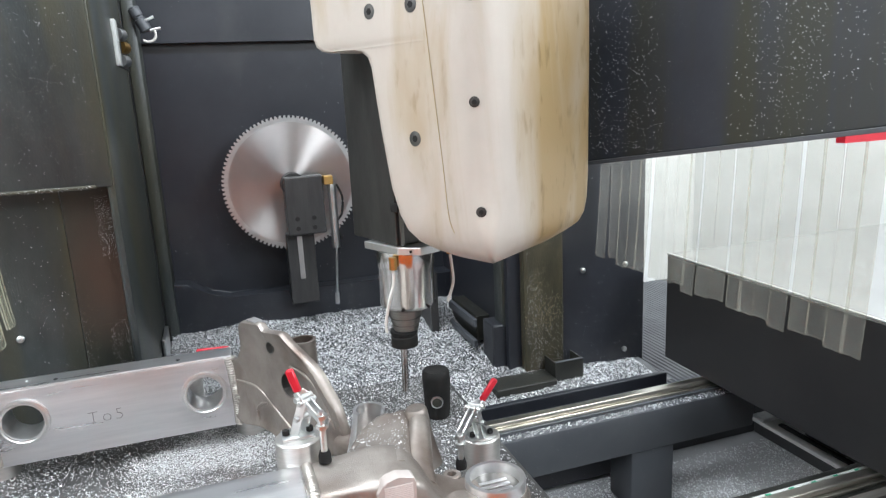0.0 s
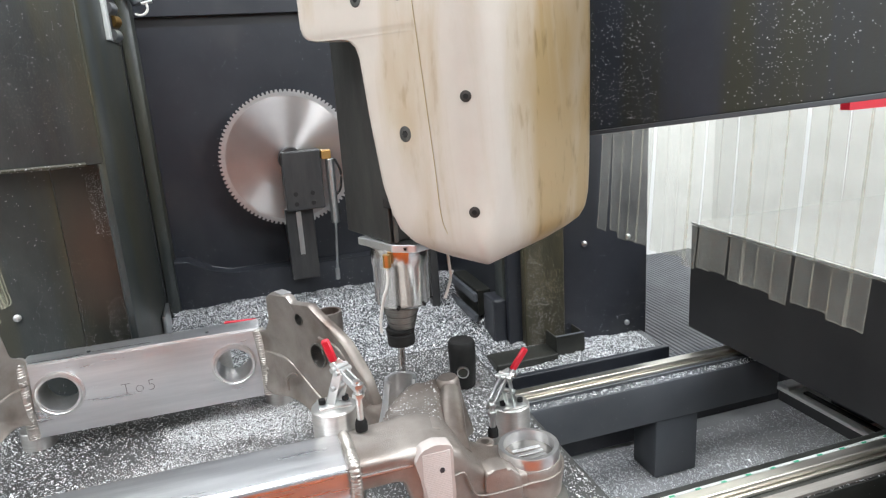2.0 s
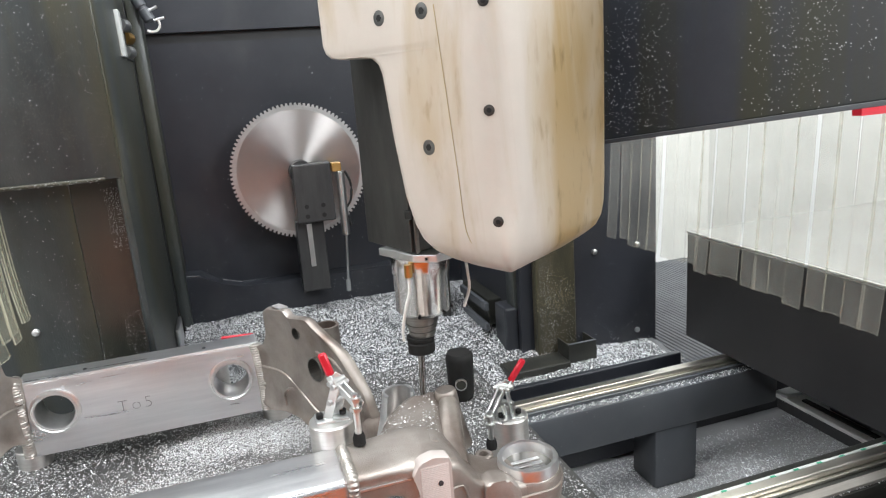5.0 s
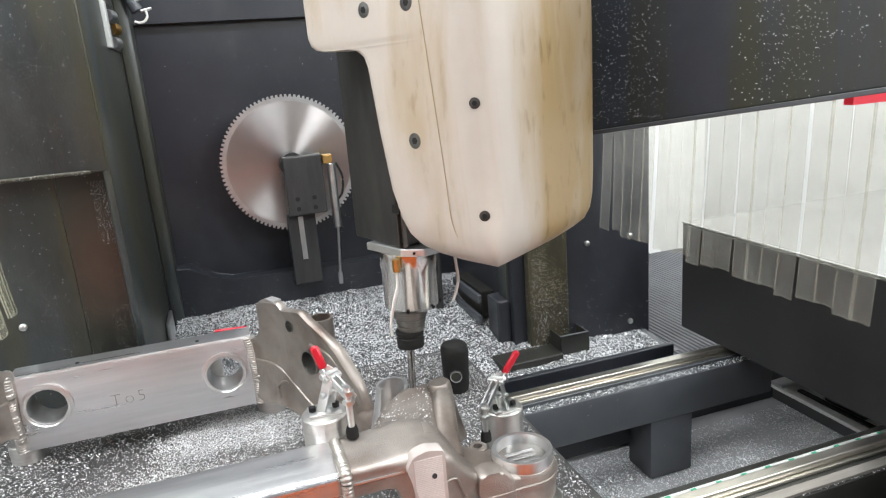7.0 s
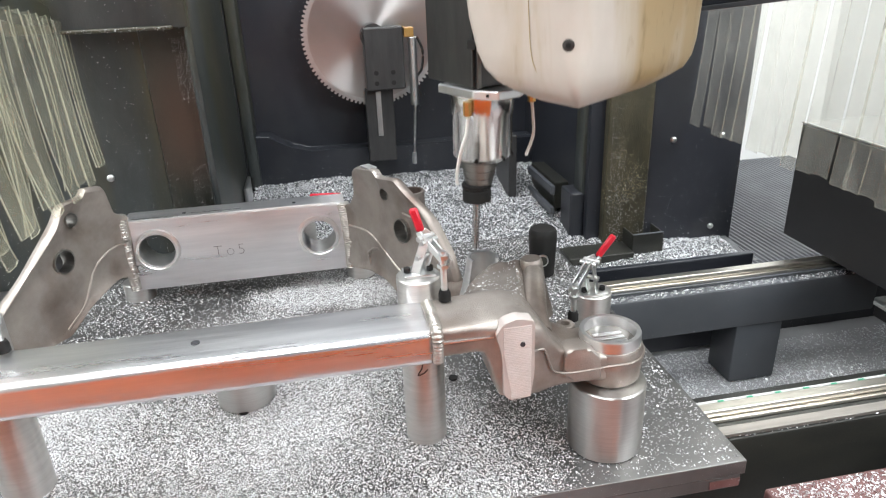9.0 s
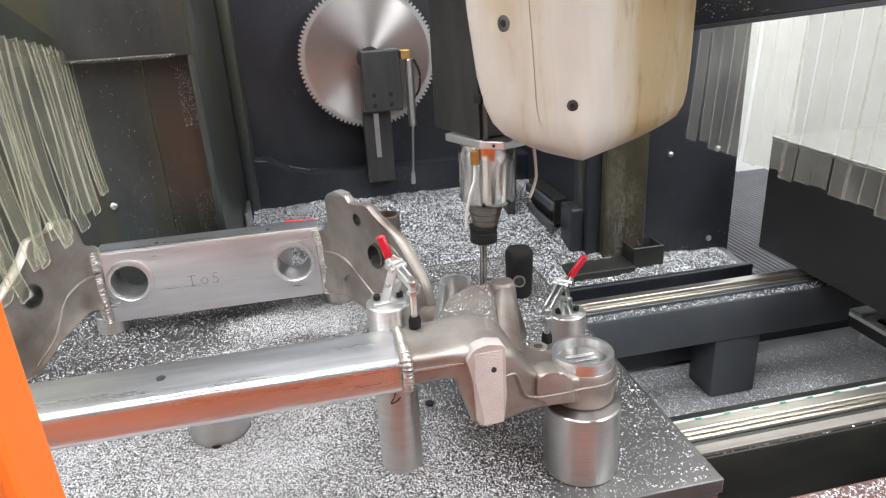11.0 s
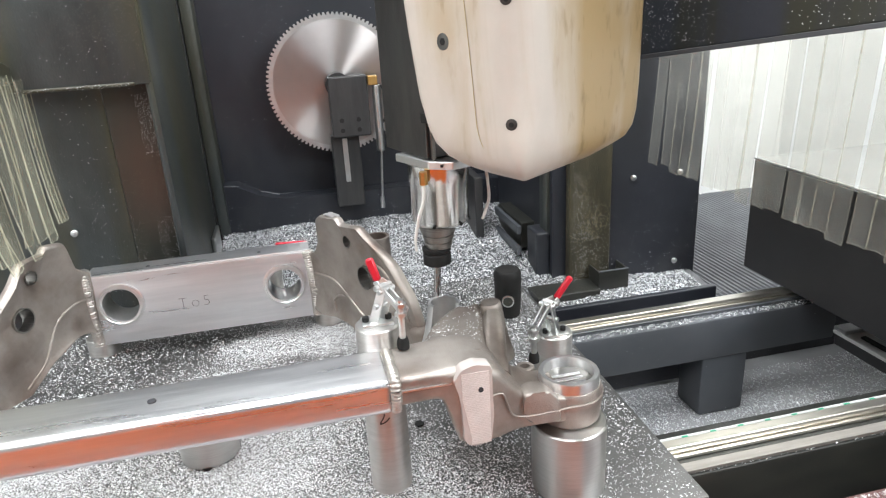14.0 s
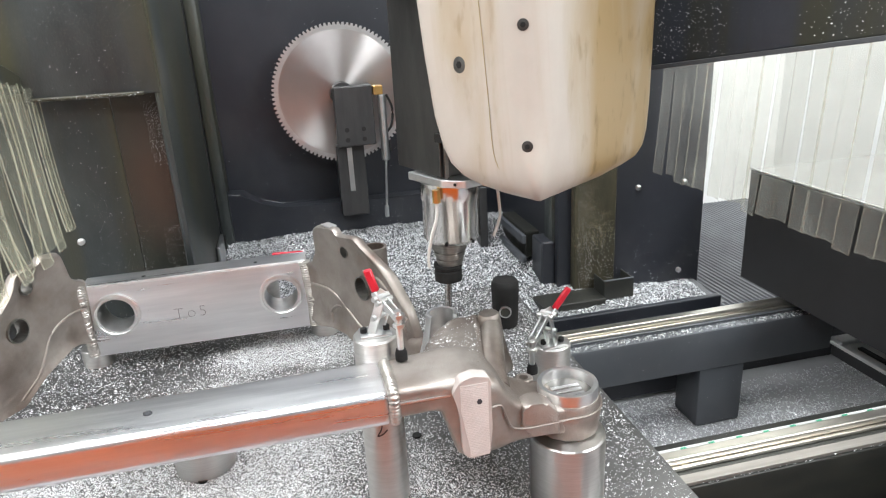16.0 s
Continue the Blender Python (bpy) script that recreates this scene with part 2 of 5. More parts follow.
def stain_and_shade_cover(m):
    """Oil that ran down the stained face and along the seam, with that face's shade painted in."""
    nt = m.node_tree
    N, L = nt.nodes, nt.links
    p = N["Principled BSDF"]
    old = p.inputs["Base Color"].links[0].from_socket
    tc = N.new("ShaderNodeTexCoord")
    turn = N.new("ShaderNodeMapping")
    turn.vector_type = "TEXTURE"
    turn.inputs["Location"].default_value = (0.352, 0.985, 1.18)
    turn.inputs["Rotation"].default_value = (0, 0, radians(30))
    L.new(tc.outputs["Object"], turn.inputs[0])
    sep = N.new("ShaderNodeSeparateXYZ")
    L.new(turn.outputs[0], sep.inputs[0])
    run = N.new("ShaderNodeMapping")
    run.inputs["Scale"].default_value = (11, 11, 2.6)
    L.new(turn.outputs[0], run.inputs[0])
    no = N.new("ShaderNodeTexNoise")
    no.inputs["Scale"].default_value, no.inputs["Detail"].default_value, no.inputs["Distortion"].default_value = 1.1, 8, 0.6
    L.new(run.outputs[0], no.inputs[0])
    # more ochre to the right: stain plus the shade on that face
    side = N.new("ShaderNodeMapRange")
    side.inputs[1].default_value, side.inputs[2].default_value = 0.02, 0.16
    side.inputs[3].default_value, side.inputs[4].default_value = -0.06, 0.24
    L.new(sep.outputs[0], side.inputs[0])
    add = N.new("ShaderNodeMath")
    L.new(no.outputs[0], add.inputs[0])
    L.new(side.outputs[0], add.inputs[1])
    ramp = N.new("ShaderNodeValToRGB")
    e = ramp.color_ramp.elements
    e[0].position, e[1].position = 0.44, 0.80
    L.new(add.outputs[0], ramp.inputs[0])
    mx = N.new("ShaderNodeMix")
    mx.data_type = "RGBA"
    L.new(ramp.outputs[0], mx.inputs[0])
    L.new(old, mx.inputs[6])
    mx.inputs[7].default_value = (0.33, 0.235, 0.115, 1)
    dark = N.new("ShaderNodeTexNoise")
    dark.inputs["Scale"].default_value, dark.inputs["Detail"].default_value = 34, 6
    run2 = N.new("ShaderNodeMapping")
    run2.inputs["Scale"].default_value = (2, 2, 0.6)
    L.new(turn.outputs[0], run2.inputs[0])
    L.new(run2.outputs[0], dark.inputs[0])
    r2 = N.new("ShaderNodeValToRGB")
    r2.color_ramp.elements[0].position, r2.color_ramp.elements[1].position = 0.56, 0.74
    L.new(dark.outputs[0], r2.inputs[0])
    mul = N.new("ShaderNodeMath")
    mul.operation = "MULTIPLY"
    L.new(r2.outputs[0], mul.inputs[0])
    L.new(ramp.outputs[0], mul.inputs[1])
    m2 = N.new("ShaderNodeMix")
    m2.data_type = "RGBA"
    L.new(mul.outputs[0], m2.inputs[0])
    L.new(mx.outputs[2], m2.inputs[6])
    m2.inputs[7].default_value = (0.20, 0.14, 0.06, 1)
    L.new(m2.outputs[2], p.inputs["Base Color"])


stain_and_shade_cover(BEIGE)
# dark colour that paints the shade inside the ridge's screw holes
RECESS_SHADE = material("screw_recess_shade", (0.035, 0.033, 0.03), (0.06, 0.055, 0.05), 0.4, 0.5, 60)
RUBBER = material("black_rubber", (0.008, 0.008, 0.008), (0.018, 0.017, 0.016), 0.6, 0, 20, 0.1, 300)
RUBBER.node_tree.nodes["Principled BSDF"].inputs["Specular IOR Level"].default_value = 0.25
RED = material("red_grip", (0.44, 0.007, 0.020), (0.56, 0.014, 0.032), 0.32, 0, 30)
ZINC = material("zinc_plated_steel", (0.60, 0.61, 0.61), (0.72, 0.73, 0.72), 0.28, 1.0, 40)
BRASS = material("brass_fitting", (0.55, 0.33, 0.10), (0.66, 0.42, 0.16), 0.3, 1.0, 40)
HOSE = material("clear_coolant_hose", (0.60, 0.58, 0.54), (0.70, 0.68, 0.64), 0.25, 0, 30)
ORANGE = material("orange_machine_paint", (0.78, 0.14, 0.010), (0.82, 0.16, 0.015), 0.35, 0, 3, 0.03, 200)
APRON = material("chip_strewn_maroon_apron", (0.09, 0.036, 0.032), (0.17, 0.09, 0.085), 0.45, 0, 10, 0.3, 300, specks=0.45, speck_scale=330)
WHITE = material("white_wall_panel", (0.63, 0.635, 0.62), (0.71, 0.715, 0.70), 0.5, 0, 1.5)
HALL = material("hall_floor", (0.26, 0.27, 0.28), (0.34, 0.35, 0.36), 0.5, 0, 2)
FADED = material("faded_marker_ink", (0.16, 0.155, 0.16), None, 0.5, 0, 10)
# marker ink, and the painted dark of small holes
INK_AND_HOLE_SHADE = material("ink_and_hole_shade", (0.03, 0.03, 0.035), None, 0.5, 0, 10)
PAD = material("fluted_raw_casting", (0.60, 0.555, 0.53), (0.72, 0.675, 0.65), 0.5, 0.3, 20)
# darker copy of the pad's colour, painting the shade between the flutes
PAD_GROOVE_SHADE = material("shaded_pad_groove", (0.42, 0.375, 0.35), (0.52, 0.47, 0.44), 0.5, 0.3, 20)
GREEN = material("green_paint_mark", (0.03, 0.27, 0.15), None, 0.5, 0, 10)
TAPE = material("white_scale_tape", (0.44, 0.455, 0.44), (0.56, 0.57, 0.555), 0.4, 0, 10)
LINE = material("seam_line", (0.36, 0.28, 0.14), None, 0.6, 0, 10)

for _m, _a in ((TURNED, 0.85), (PILLAR, 0.5)):
    _t = _m.node_tree.nodes.new("ShaderNodeTangent")
    _t.direction_type, _t.axis = "RADIAL", "Z"
    _m.node_tree.links.new(_t.outputs[0], _m.node_tree.nodes["Principled BSDF"].inputs["Tangent"])
    _m.node_tree.nodes["Principled BSDF"].inputs["Anisotropic"].default_value = _a
    _m.node_tree.nodes["Principled BSDF"].inputs["Anisotropic Rotation"].default_value = 0.25

BLADE = material("ground_saw_steel", (0.52, 0.50, 0.49), (0.60, 0.58, 0.57), 0.26, 1.0, 6)
_nt = BLADE.node_tree
_tan = _nt.nodes.new("ShaderNodeTangent")
_tan.direction_type, _tan.axis = "RADIAL", "Y"
_nt.links.new(_tan.outputs[0], _nt.nodes["Principled BSDF"].inputs["Tangent"])
_nt.nodes["Principled BSDF"].inputs["Anisotropic"].default_value = 0.9
_nt.nodes["Principled BSDF"].inputs["Anisotropic Rotation"].default_value = 0.25


def pvc(name, tint, clear):
    m = bpy.data.materials.new(name)
    m.use_nodes = True
    nt = m.node_tree
    p = nt.nodes["Principled BSDF"]
    p.inputs["Base Color"].default_value = (*tint, 1)
    p.inputs["Roughness"].default_value = 0.22
    tr = nt.nodes.new("ShaderNodeBsdfTransparent")
    tr.inputs[0].default_value = (0.955, 0.95, 0.925, 1)
    mix = nt.nodes.new("ShaderNodeMixShader")
    tc = nt.nodes.new("ShaderNodeTexCoord")
    no = nt.nodes.new("ShaderNodeTexNoise")
    no.inputs["Scale"].default_value = 9
    mr = nt.nodes.new("ShaderNodeMapRange")
    mr.inputs[3].default_value, mr.inputs[4].default_value = clear - 0.12, clear + 0.12
    nt.links.new(tc.outputs["Object"], no.inputs[0])
    nt.links.new(no.outputs[0], mr.inputs[0])
    fine = nt.nodes.new("ShaderNodeTexNoise")
    fine.inputs["Scale"].default_value, fine.inputs["Detail"].default_value = 170, 5
    nt.links.new(tc.outputs["Object"], fine.inputs[0])
    dust = nt.nodes.new("ShaderNodeMapRange")
    dust.inputs[1].default_value, dust.inputs[2].default_value = 0.56, 0.72
    dust.inputs[3].default_value, dust.inputs[4].default_value = 0.0, 0.07
    nt.links.new(fine.outputs[0], dust.inputs[0])
    less = nt.nodes.new("ShaderNodeMath")
    less.operation, less.use_clamp = "SUBTRACT", True
    nt.links.new(mr.outputs[0], less.inputs[0])
    nt.links.new(dust.outputs[0], less.inputs[1])
    nt.links.new(less.outputs[0], mix.inputs[0])
    nt.links.new(p.outputs[0], mix.inputs[1])
    nt.links.new(tr.outputs[0], mix.inputs[2])
    nt.links.new(mix.outputs[0], nt.nodes["Material Output"].inputs[0])
    return m


PVC = pvc("clear_pvc_strip", (0.60, 0.60, 0.56), 0.90)
PVC_EDGE = pvc("yellowed_pvc_edge", (0.60, 0.58, 0.47), 0.80)
PVC_OLD = pvc("yellowed_pvc_strip", (0.54, 0.54, 0.43), 0.90)
PVC_OLD_EDGE = pvc("pale_yellowed_pvc_edge", (0.66, 0.65, 0.52), 0.62)


# ---- mesh helpers ----
def part(name, bm, mat, parent=None, label="", smooth=False):
    me = bpy.data.meshes.new(name)
    bmesh.ops.recalc_face_normals(bm, faces=bm.faces)
    bm.to_mesh(me)
    bm.free()
    for m in (mat if isinstance(mat, (list, tuple)) else [mat]):
        me.materials.append(m)
    if smooth:
        for f in me.polygons:
            f.use_smooth = True
        me.set_sharp_from_angle(angle=radians(38))
    ob = new(name, me)
    if parent:
        ob.parent = parent
    if label:
        ob["label"] = label
    return ob


def empty(name, at=(0, 0, 0)):
    ob = new(name)
    ob.location = at
    return ob


def box(bm, x0, x1, y0, y1, z0, z1, bevel=0.0, seg=2):
    made = bmesh.ops.create_cube(bm, size=1, matrix=Matrix.LocRotScale(((x0 + x1) / 2, (y0 + y1) / 2, (z0 + z1) / 2), None, (x1 - x0, y1 - y0, z1 - z0)))
    if bevel:
        edges = list({e for v in made["verts"] for e in v.link_edges})
        bmesh.ops.bevel(bm, geom=edges, offset=bevel, segments=seg, affect="EDGES", profile=0.5)
    return bm


def boxed(*a, **k):
    return box(bmesh.new(), *a, **k)


def axis_matrix(p, q):
    p, q = Vector(p), Vector(q)
    return Matrix.Translation(p) @ (q - p).to_track_quat("Z", "Y").to_matrix().to_4x4(), (q - p).length


def lathe(bm, p, q, profile, seg=32, caps=True):
    """profile: (distance from p towards q, radius)."""
    m, _ = axis_matrix(p, q)
    rings = []
    for d, r in profile:
        rings.append([bm.verts.new(m @ Vector((r * math.cos(2 * math.pi * i / seg), r * math.sin(2 * math.pi * i / seg), d))) for i in range(seg)])
    for a, b in zip(rings, rings[1:]):
        for i in range(seg):
            bm.faces.new((a[i], a[(i + 1) % seg], b[(i + 1) % seg], b[i]))
    if caps:
        bm.faces.new(rings[0][::-1])
        bm.faces.new(rings[-1])
    return bm


def rod(bm, p, q, r, seg=16, bevel=0.0):
    length = (Vector(q) - Vector(p)).length
    prof = [(0, r), (length, r)] if not bevel else [(0, r - bevel), (bevel, r), (length - bevel, r), (length, r - bevel)]
    return lathe(bm, p, q, prof, seg)


def bar(bm, p, q, w, h, bevel=0.0):
    m, length = axis_matrix(p, q)
    made = bmesh.ops.create_cube(bm, size=1, matrix=m @ Matrix.LocRotScale((0, 0, length / 2), None, (w, h, length)))
    if bevel:
        bmesh.ops.bevel(bm, geom=list({e for v in made["verts"] for e in v.link_edges}), offset=bevel, segments=1, affect="EDGES")
    return bm


def sweep(bm, pts, r, seg=8):
    rings = []
    for i, p in enumerate(pts):
        a, b = Vector(pts[max(i - 1, 0)]), Vector(pts[min(i + 1, len(pts) - 1)])
        rot = (b - a).to_track_quat("Z", "Y").to_matrix()
        rings.append([bm.verts.new(Vector(p) + rot @ Vector((r * math.cos(2 * math.pi * k / seg), r * math.sin(2 * math.pi * k / seg), 0))) for k in range(seg)])
    for a, b in zip(rings, rings[1:]):
        for k in range(seg):
            bm.faces.new((a[k], a[(k + 1) % seg], b[(k + 1) % seg], b[k]))
    bm.faces.new(rings[0][::-1])
    bm.faces.new(rings[-1])
    return bm


def smooth_path(pts, n=6):
    """A curve through pts (Catmull-Rom)."""
    pts = [Vector(p) for p in pts]
    out = []
    for i in range(len(pts) - 1):
        a, b, c, d = pts[max(i - 1, 0)], pts[i], pts[i + 1], pts[min(i + 2, len(pts) - 1)]
        for k in range(n):
            t = k / n
            out.append(0.5 * ((2 * b) + (c - a) * t + (2 * a - 5 * b + 4 * c - d) * t * t + (3 * b - a - 3 * c + d) * t ** 3))
    return out + [pts[-1]]


def loft(bm, sections, seg=28, power=4.0, axis="x"):
    """sections along an axis: (place, centre 1, centre 2, half width 1, half width 2), rounded rectangles joined, with closed ends."""
    rings = []
    for s, c1, c2, h1, h2 in sections:
        ring = []
        for i in range(seg):
            a = 2 * math.pi * (i + 0.5) / seg
            ca, sa = math.cos(a), math.sin(a)
            u = c1 + h1 * math.copysign(abs(ca) ** (2 / power), ca)
            v = c2 + h2 * math.copysign(abs(sa) ** (2 / power), sa)
            ring.append(bm.verts.new((s, u, v) if axis == "x" else (u, s, v) if axis == "y" else (u, v, s)))
        rings.append(ring)
    for a, b in zip(rings, rings[1:]):
        for i in range(seg):
            bm.faces.new((a[i], a[(i + 1) % seg], b[(i + 1) % seg], b[i]))
    bm.faces.new(rings[0][::-1])
    bm.faces.new(rings[-1])
    return bm


def smoothed(sections, n=4):
    """More sections between the given ones."""
    out = []
    for i in range(len(sections) - 1):
        a, b, c, d = (np.array(sections[j]) for j in (max(i - 1, 0), i, i + 1, min(i + 2, len(sections) - 1)))
        for k in range(n):
            t = k / n
            v = 0.5 * ((2 * b) + (c - a) * t + (2 * a - 5 * b + 4 * c - d) * t * t + (3 * b - a - 3 * c + d) * t ** 3)
            v[0] = b[0] + (c[0] - b[0]) * t
            out.append(tuple(v))
    return out + [tuple(sections[-1])]


def slab_with_holes(bm, place, s0, s1, z0, z1, holes, thick, seg=32):
    """An upright slab; place(s, z, depth) gives its points; holes: (s, z, r), in order of s, each with its own stretch of the slab."""
    cuts = [s0] + [(a[0] + b[0]) / 2 for a, b in zip(holes, holes[1:])] + [s1]
    for k, (hs, hz, hr) in enumerate(holes):
        a0, a1 = cuts[k], cuts[k + 1]
        inner, outer = [[], []], [[], []]
        corners = [math.atan2(cz - hz, cs - hs) % (2 * math.pi) for cs in (a0, a1) for cz in (z0, z1)]
        angles = sorted([2 * math.pi * (i + 0.5) / seg for i in range(seg)] + corners)
        for an in angles:
            ca, sa = math.cos(an), math.sin(an)
            reach = min(((a1 - hs) if ca > 0 else (hs - a0)) / max(abs(ca), 1e-6), ((z1 - hz) if sa > 0 else (hz - z0)) / max(abs(sa), 1e-6))
            for side, dep in ((0, 0.0), (1, thick)):
                inner[side].append(bm.verts.new(place(hs + hr * ca, hz + hr * sa, dep)))
                outer[side].append(bm.verts.new(place(hs + reach * ca, hz + reach * sa, dep)))
        count = len(angles)
        for i in range(count):
            j = (i + 1) % count
            bm.faces.new((inner[0][i], outer[0][i], outer[0][j], inner[0][j]))
            bm.faces.new((inner[1][j], outer[1][j], outer[1][i], inner[1][i]))
            bm.faces.new((inner[0][j], inner[1][j], inner[1][i], inner[0][i]))
            bm.faces.new((outer[0][i], outer[1][i], outer[1][j], outer[0][j]))
    return bm


def outline_slab(bm, place, outline, thick, bevel=0.004):
    """A flat outline (s, z) given depth, with rounded rims."""
    front = [bm.verts.new(place(s, z, 0)) for s, z in outline]
    back = [bm.verts.new(place(s, z, thick)) for s, z in outline]
    faces = [bm.faces.new(front), bm.faces.new(back[::-1])]
    n = len(outline)
    for i in range(n):
        bm.faces.new((front[i], front[(i + 1) % n], back[(i + 1) % n], back[i]))
    if bevel:
        rim = [e for f in faces for e in f.edges]
        bmesh.ops.bevel(bm, geom=rim, offset=bevel, segments=3, affect="EDGES", profile=0.5)
    return bm


def lug_place(a, b):
    a, b = Vector(a), Vector(b)
    d = (b - a).normalized()
    nrm = Vector((-d.y, d.x))

    def place(s, z, dep):
        p = a + d * s + nrm * dep
        return (p.x, p.y, z)
    return place


def chips(name, mat, n, spot, seed, size=(0.0015, 0.0045), label=""):
    """A scatter of small bent metal chips as one mesh; spot(rng, n) gives their places."""
    rng = np.random.default_rng(seed)
    c = spot(rng, n)
    n = len(c)
    s = rng.uniform(size[0], size[1], n)[:, None]
    a = rng.normal(size=(n, 3))
    a[:, 2] *= 0.5
    a /= np.linalg.norm(a, axis=1)[:, None]
    b = np.cross(a, rng.normal(size=(n, 3)))
    b /= np.linalg.norm(b, axis=1)[:, None]
    b *= 0.45
    k = np.cross(a, b)
    v = np.stack([c - a * s - b * s, c + a * s - b * s, c + a * s + b * s + k * s * 0.6, c - a * s + b * s + k * s * 0.6], 1).reshape(-1, 3)
    q = np.arange(4 * n).reshape(n, 4)
    me = bpy.data.meshes.new(name)
    me.from_pydata(v.tolist(), [], q.tolist())
    me.materials.append(mat)
    ob = new(name, me)
    return tagged(ob, label, "metal chips", kind="stuff")


# ---- the setting ----
PLATE_Z = 0.755
tagged(part("floor", boxed(-5, 6, -4, 6, -0.1, 0.0), HALL), "plain grey concrete hall floor", "floor", kind="structure")
tagged(part("pan_floor", boxed(-1.6, 2.29, 0.2, 2.79, 0.38, 0.43), PAN), "grey sheet metal pan sprinkled with chips under the rails", "pan", kind="structure")
tagged(part("wall_right", boxed(2.3, 2.4, -3.0, 2.9, 0.0, 4.2), WHITE), "plain white wall beyond the strip curtain", "wall", kind="structure")
tagged(part("wall_left", boxed(-1.9, -1.8, -3.0, 2.9, 0.0, 4.2), WHITE), "plain white wall beyond the strip curtain", "wall", kind="structure")
tagged(part("wall_back", boxed(-1.8, 2.3, 2.80, 2.90, 0.0, 4.2), WHITE), "plain white wall behind the machine", "wall", kind="structure")


# unseen wall and ceiling, added to close the room for bounce and reflections
tagged(part("unseen_wall_front", boxed(-1.8, 2.3, -3.0, -2.9, 0.0, 4.2), HALL), "unseen grey wall behind the viewer, added for bounced light", "wall", kind="structure")
tagged(part("ceiling", boxed(-1.9, 2.4, -3.0, 2.9, 4.2, 4.3), HALL), "unseen grey ceiling, added for bounced light", "ceiling", kind="structure")


def bed_height(x, y):
    k = min(max((y - 1.50) / 0.65, 0), 1)
    side = min(max((x - 0.80) / 0.25, 0), 1)
    z = 0.682 + (0.120 - 0.06 * side) * k - 0.012 * side
    return z + 0.010 * noise.noise((x * 6, y * 6, 0)) + 0.004 * noise.noise((x * 25, y * 25, 3))


def bed_sheet():
    bm = bmesh.new()
    nx, ny = 90, 60
    x0, x1, y0, y1 = -1.3, 1.16, 1.463, 2.45
    g = [[bm.verts.new((x0 + (x1 - x0) * i / nx, y0 + (y1 - y0) * j / ny, bed_height(x0 + (x1 - x0) * i / nx, y0 + (y1 - y0) * j / ny))) for i in range(nx + 1)] for j in range(ny + 1)]
    for j in range(ny):
        for i in range(nx):
            bm.faces.new((g[j][i], g[j][i + 1], g[j + 1][i + 1], g[j + 1][i]))
    return bm



# fixture plate and rails
plate = part("fixture_plate", boxed(-0.95, 0.527, 0.700, 1.60, PLATE_Z - 0.024, PLATE_Z, bevel=0.0015), PLATE)
tagged(plate, "bright steel fixture plate dusted with aluminium chips, lying on rails", "fixture plate")
part("lower_plate", boxed(-0.95, 0.523, 0.704, 1.60, PLATE_Z - 0.050, PLATE_Z - 0.028, bevel=0.0015), PLATE, plate)
for hx, hy in ((0.158, 1.0), (-0.197, 0.985), (0.02, 1.17), (-0.42, 1.2), (-0.5, 0.78)):
    bm = bmesh.new()
    lathe(bm, (hx, hy, PLATE_Z + 0.0004), (hx, hy, PLATE_Z + 0.0034), [(0, 0.0085), (0.003, 0.0085)], 6)
    part("plate_screw", bm, RUBBER, plate)


def rail_beam(name, y, x0, x1, z_low, paint):
    base = empty(name)
    part("girder", boxed(x0, x1, y - 0.055, y + 0.065, z_low, 0.700, bevel=0.008), paint, base, smooth=True)
    part("rail_seat", boxed(x0, x1, y - 0.030, y + 0.038, 0.700, 0.708), paint, base)
    part("rail_foot", boxed(x0, x1, y - 0.022, y + 0.018, 0.708, 0.715, bevel=0.002), RAIL, base)
    part("rail", boxed(x0, x1, y - 0.014, y + 0.010, 0.715, 0.727, bevel=0.003), RAIL, base, "bright ground steel guide rail")
    return tagged(base, "blue-grey steel girder carrying a bright guide rail", "rail girder", "rail girders")


r1 = rail_beam("rail_girder", 1.335, -0.9, 1.28, 0.592, BEAM)
part("leg", boxed(0.910, 1.035, 1.285, 1.385, 0.43, 0.593, bevel=0.008), BEAM, r1, smooth=True)
part("leg", boxed(-0.3, -0.15, 1.285, 1.385, 0.43, 0.593, bevel=0.008), BEAM, r1, smooth=True)
r2 = rail_beam("rail_girder", 0.858, -0.9, 1.75, 0.50, DARK_BEAM)
part("scale_tape", boxed(0.53, 1.75, 0.874, 0.892, 0.7085, 0.7105), TAPE, r2, "white tape with green marks")
for k in range(14):
    part("green_mark", boxed(0.60 + 0.055 * k, 0.611 + 0.055 * k, 0.877, 0.888, 0.7115, 0.7125), GREEN, r2)
part("side_flat", boxed(-0.9, 1.75, 0.808, 0.834, 0.7005, 0.7075, bevel=0.001), WORN, r2, "worn flat beside the rail")
part("leg", boxed(1.42, 1.52, 0.83, 0.92, 0.43, 0.50), BEAM, r2)
part("red_mark", boxed(0.475, 0.522, 0.7025, 0.7038, PLATE_Z - 0.047, PLATE_Z - 0.033), APRON, plate, "worn red paint mark on the plate edge")

cross = empty("cross_girder")
part("girder", boxed(1.260, 1.40, 0.2, 1.262, 0.588, 0.62, bevel=0.004), BLACK, cross)
part("foot", boxed(1.30, 1.37, 0.25, 0.35, 0.43, 0.588), BLACK, cross)
part("top_plate", boxed(1.254, 1.35, 0.2, 1.262, 0.620, 0.630, bevel=0.002), TAPE, cross, "pale grey top plate")
part("plate_end", boxed(1.254, 1.35, 1.225, 1.262, 0.630, 0.640, bevel=0.003), MACHINED, cross)
part("slide_rail", boxed(1.275, 1.290, 0.2, 1.20, 0.630, 0.636, bevel=0.002), RUBBER, cross)
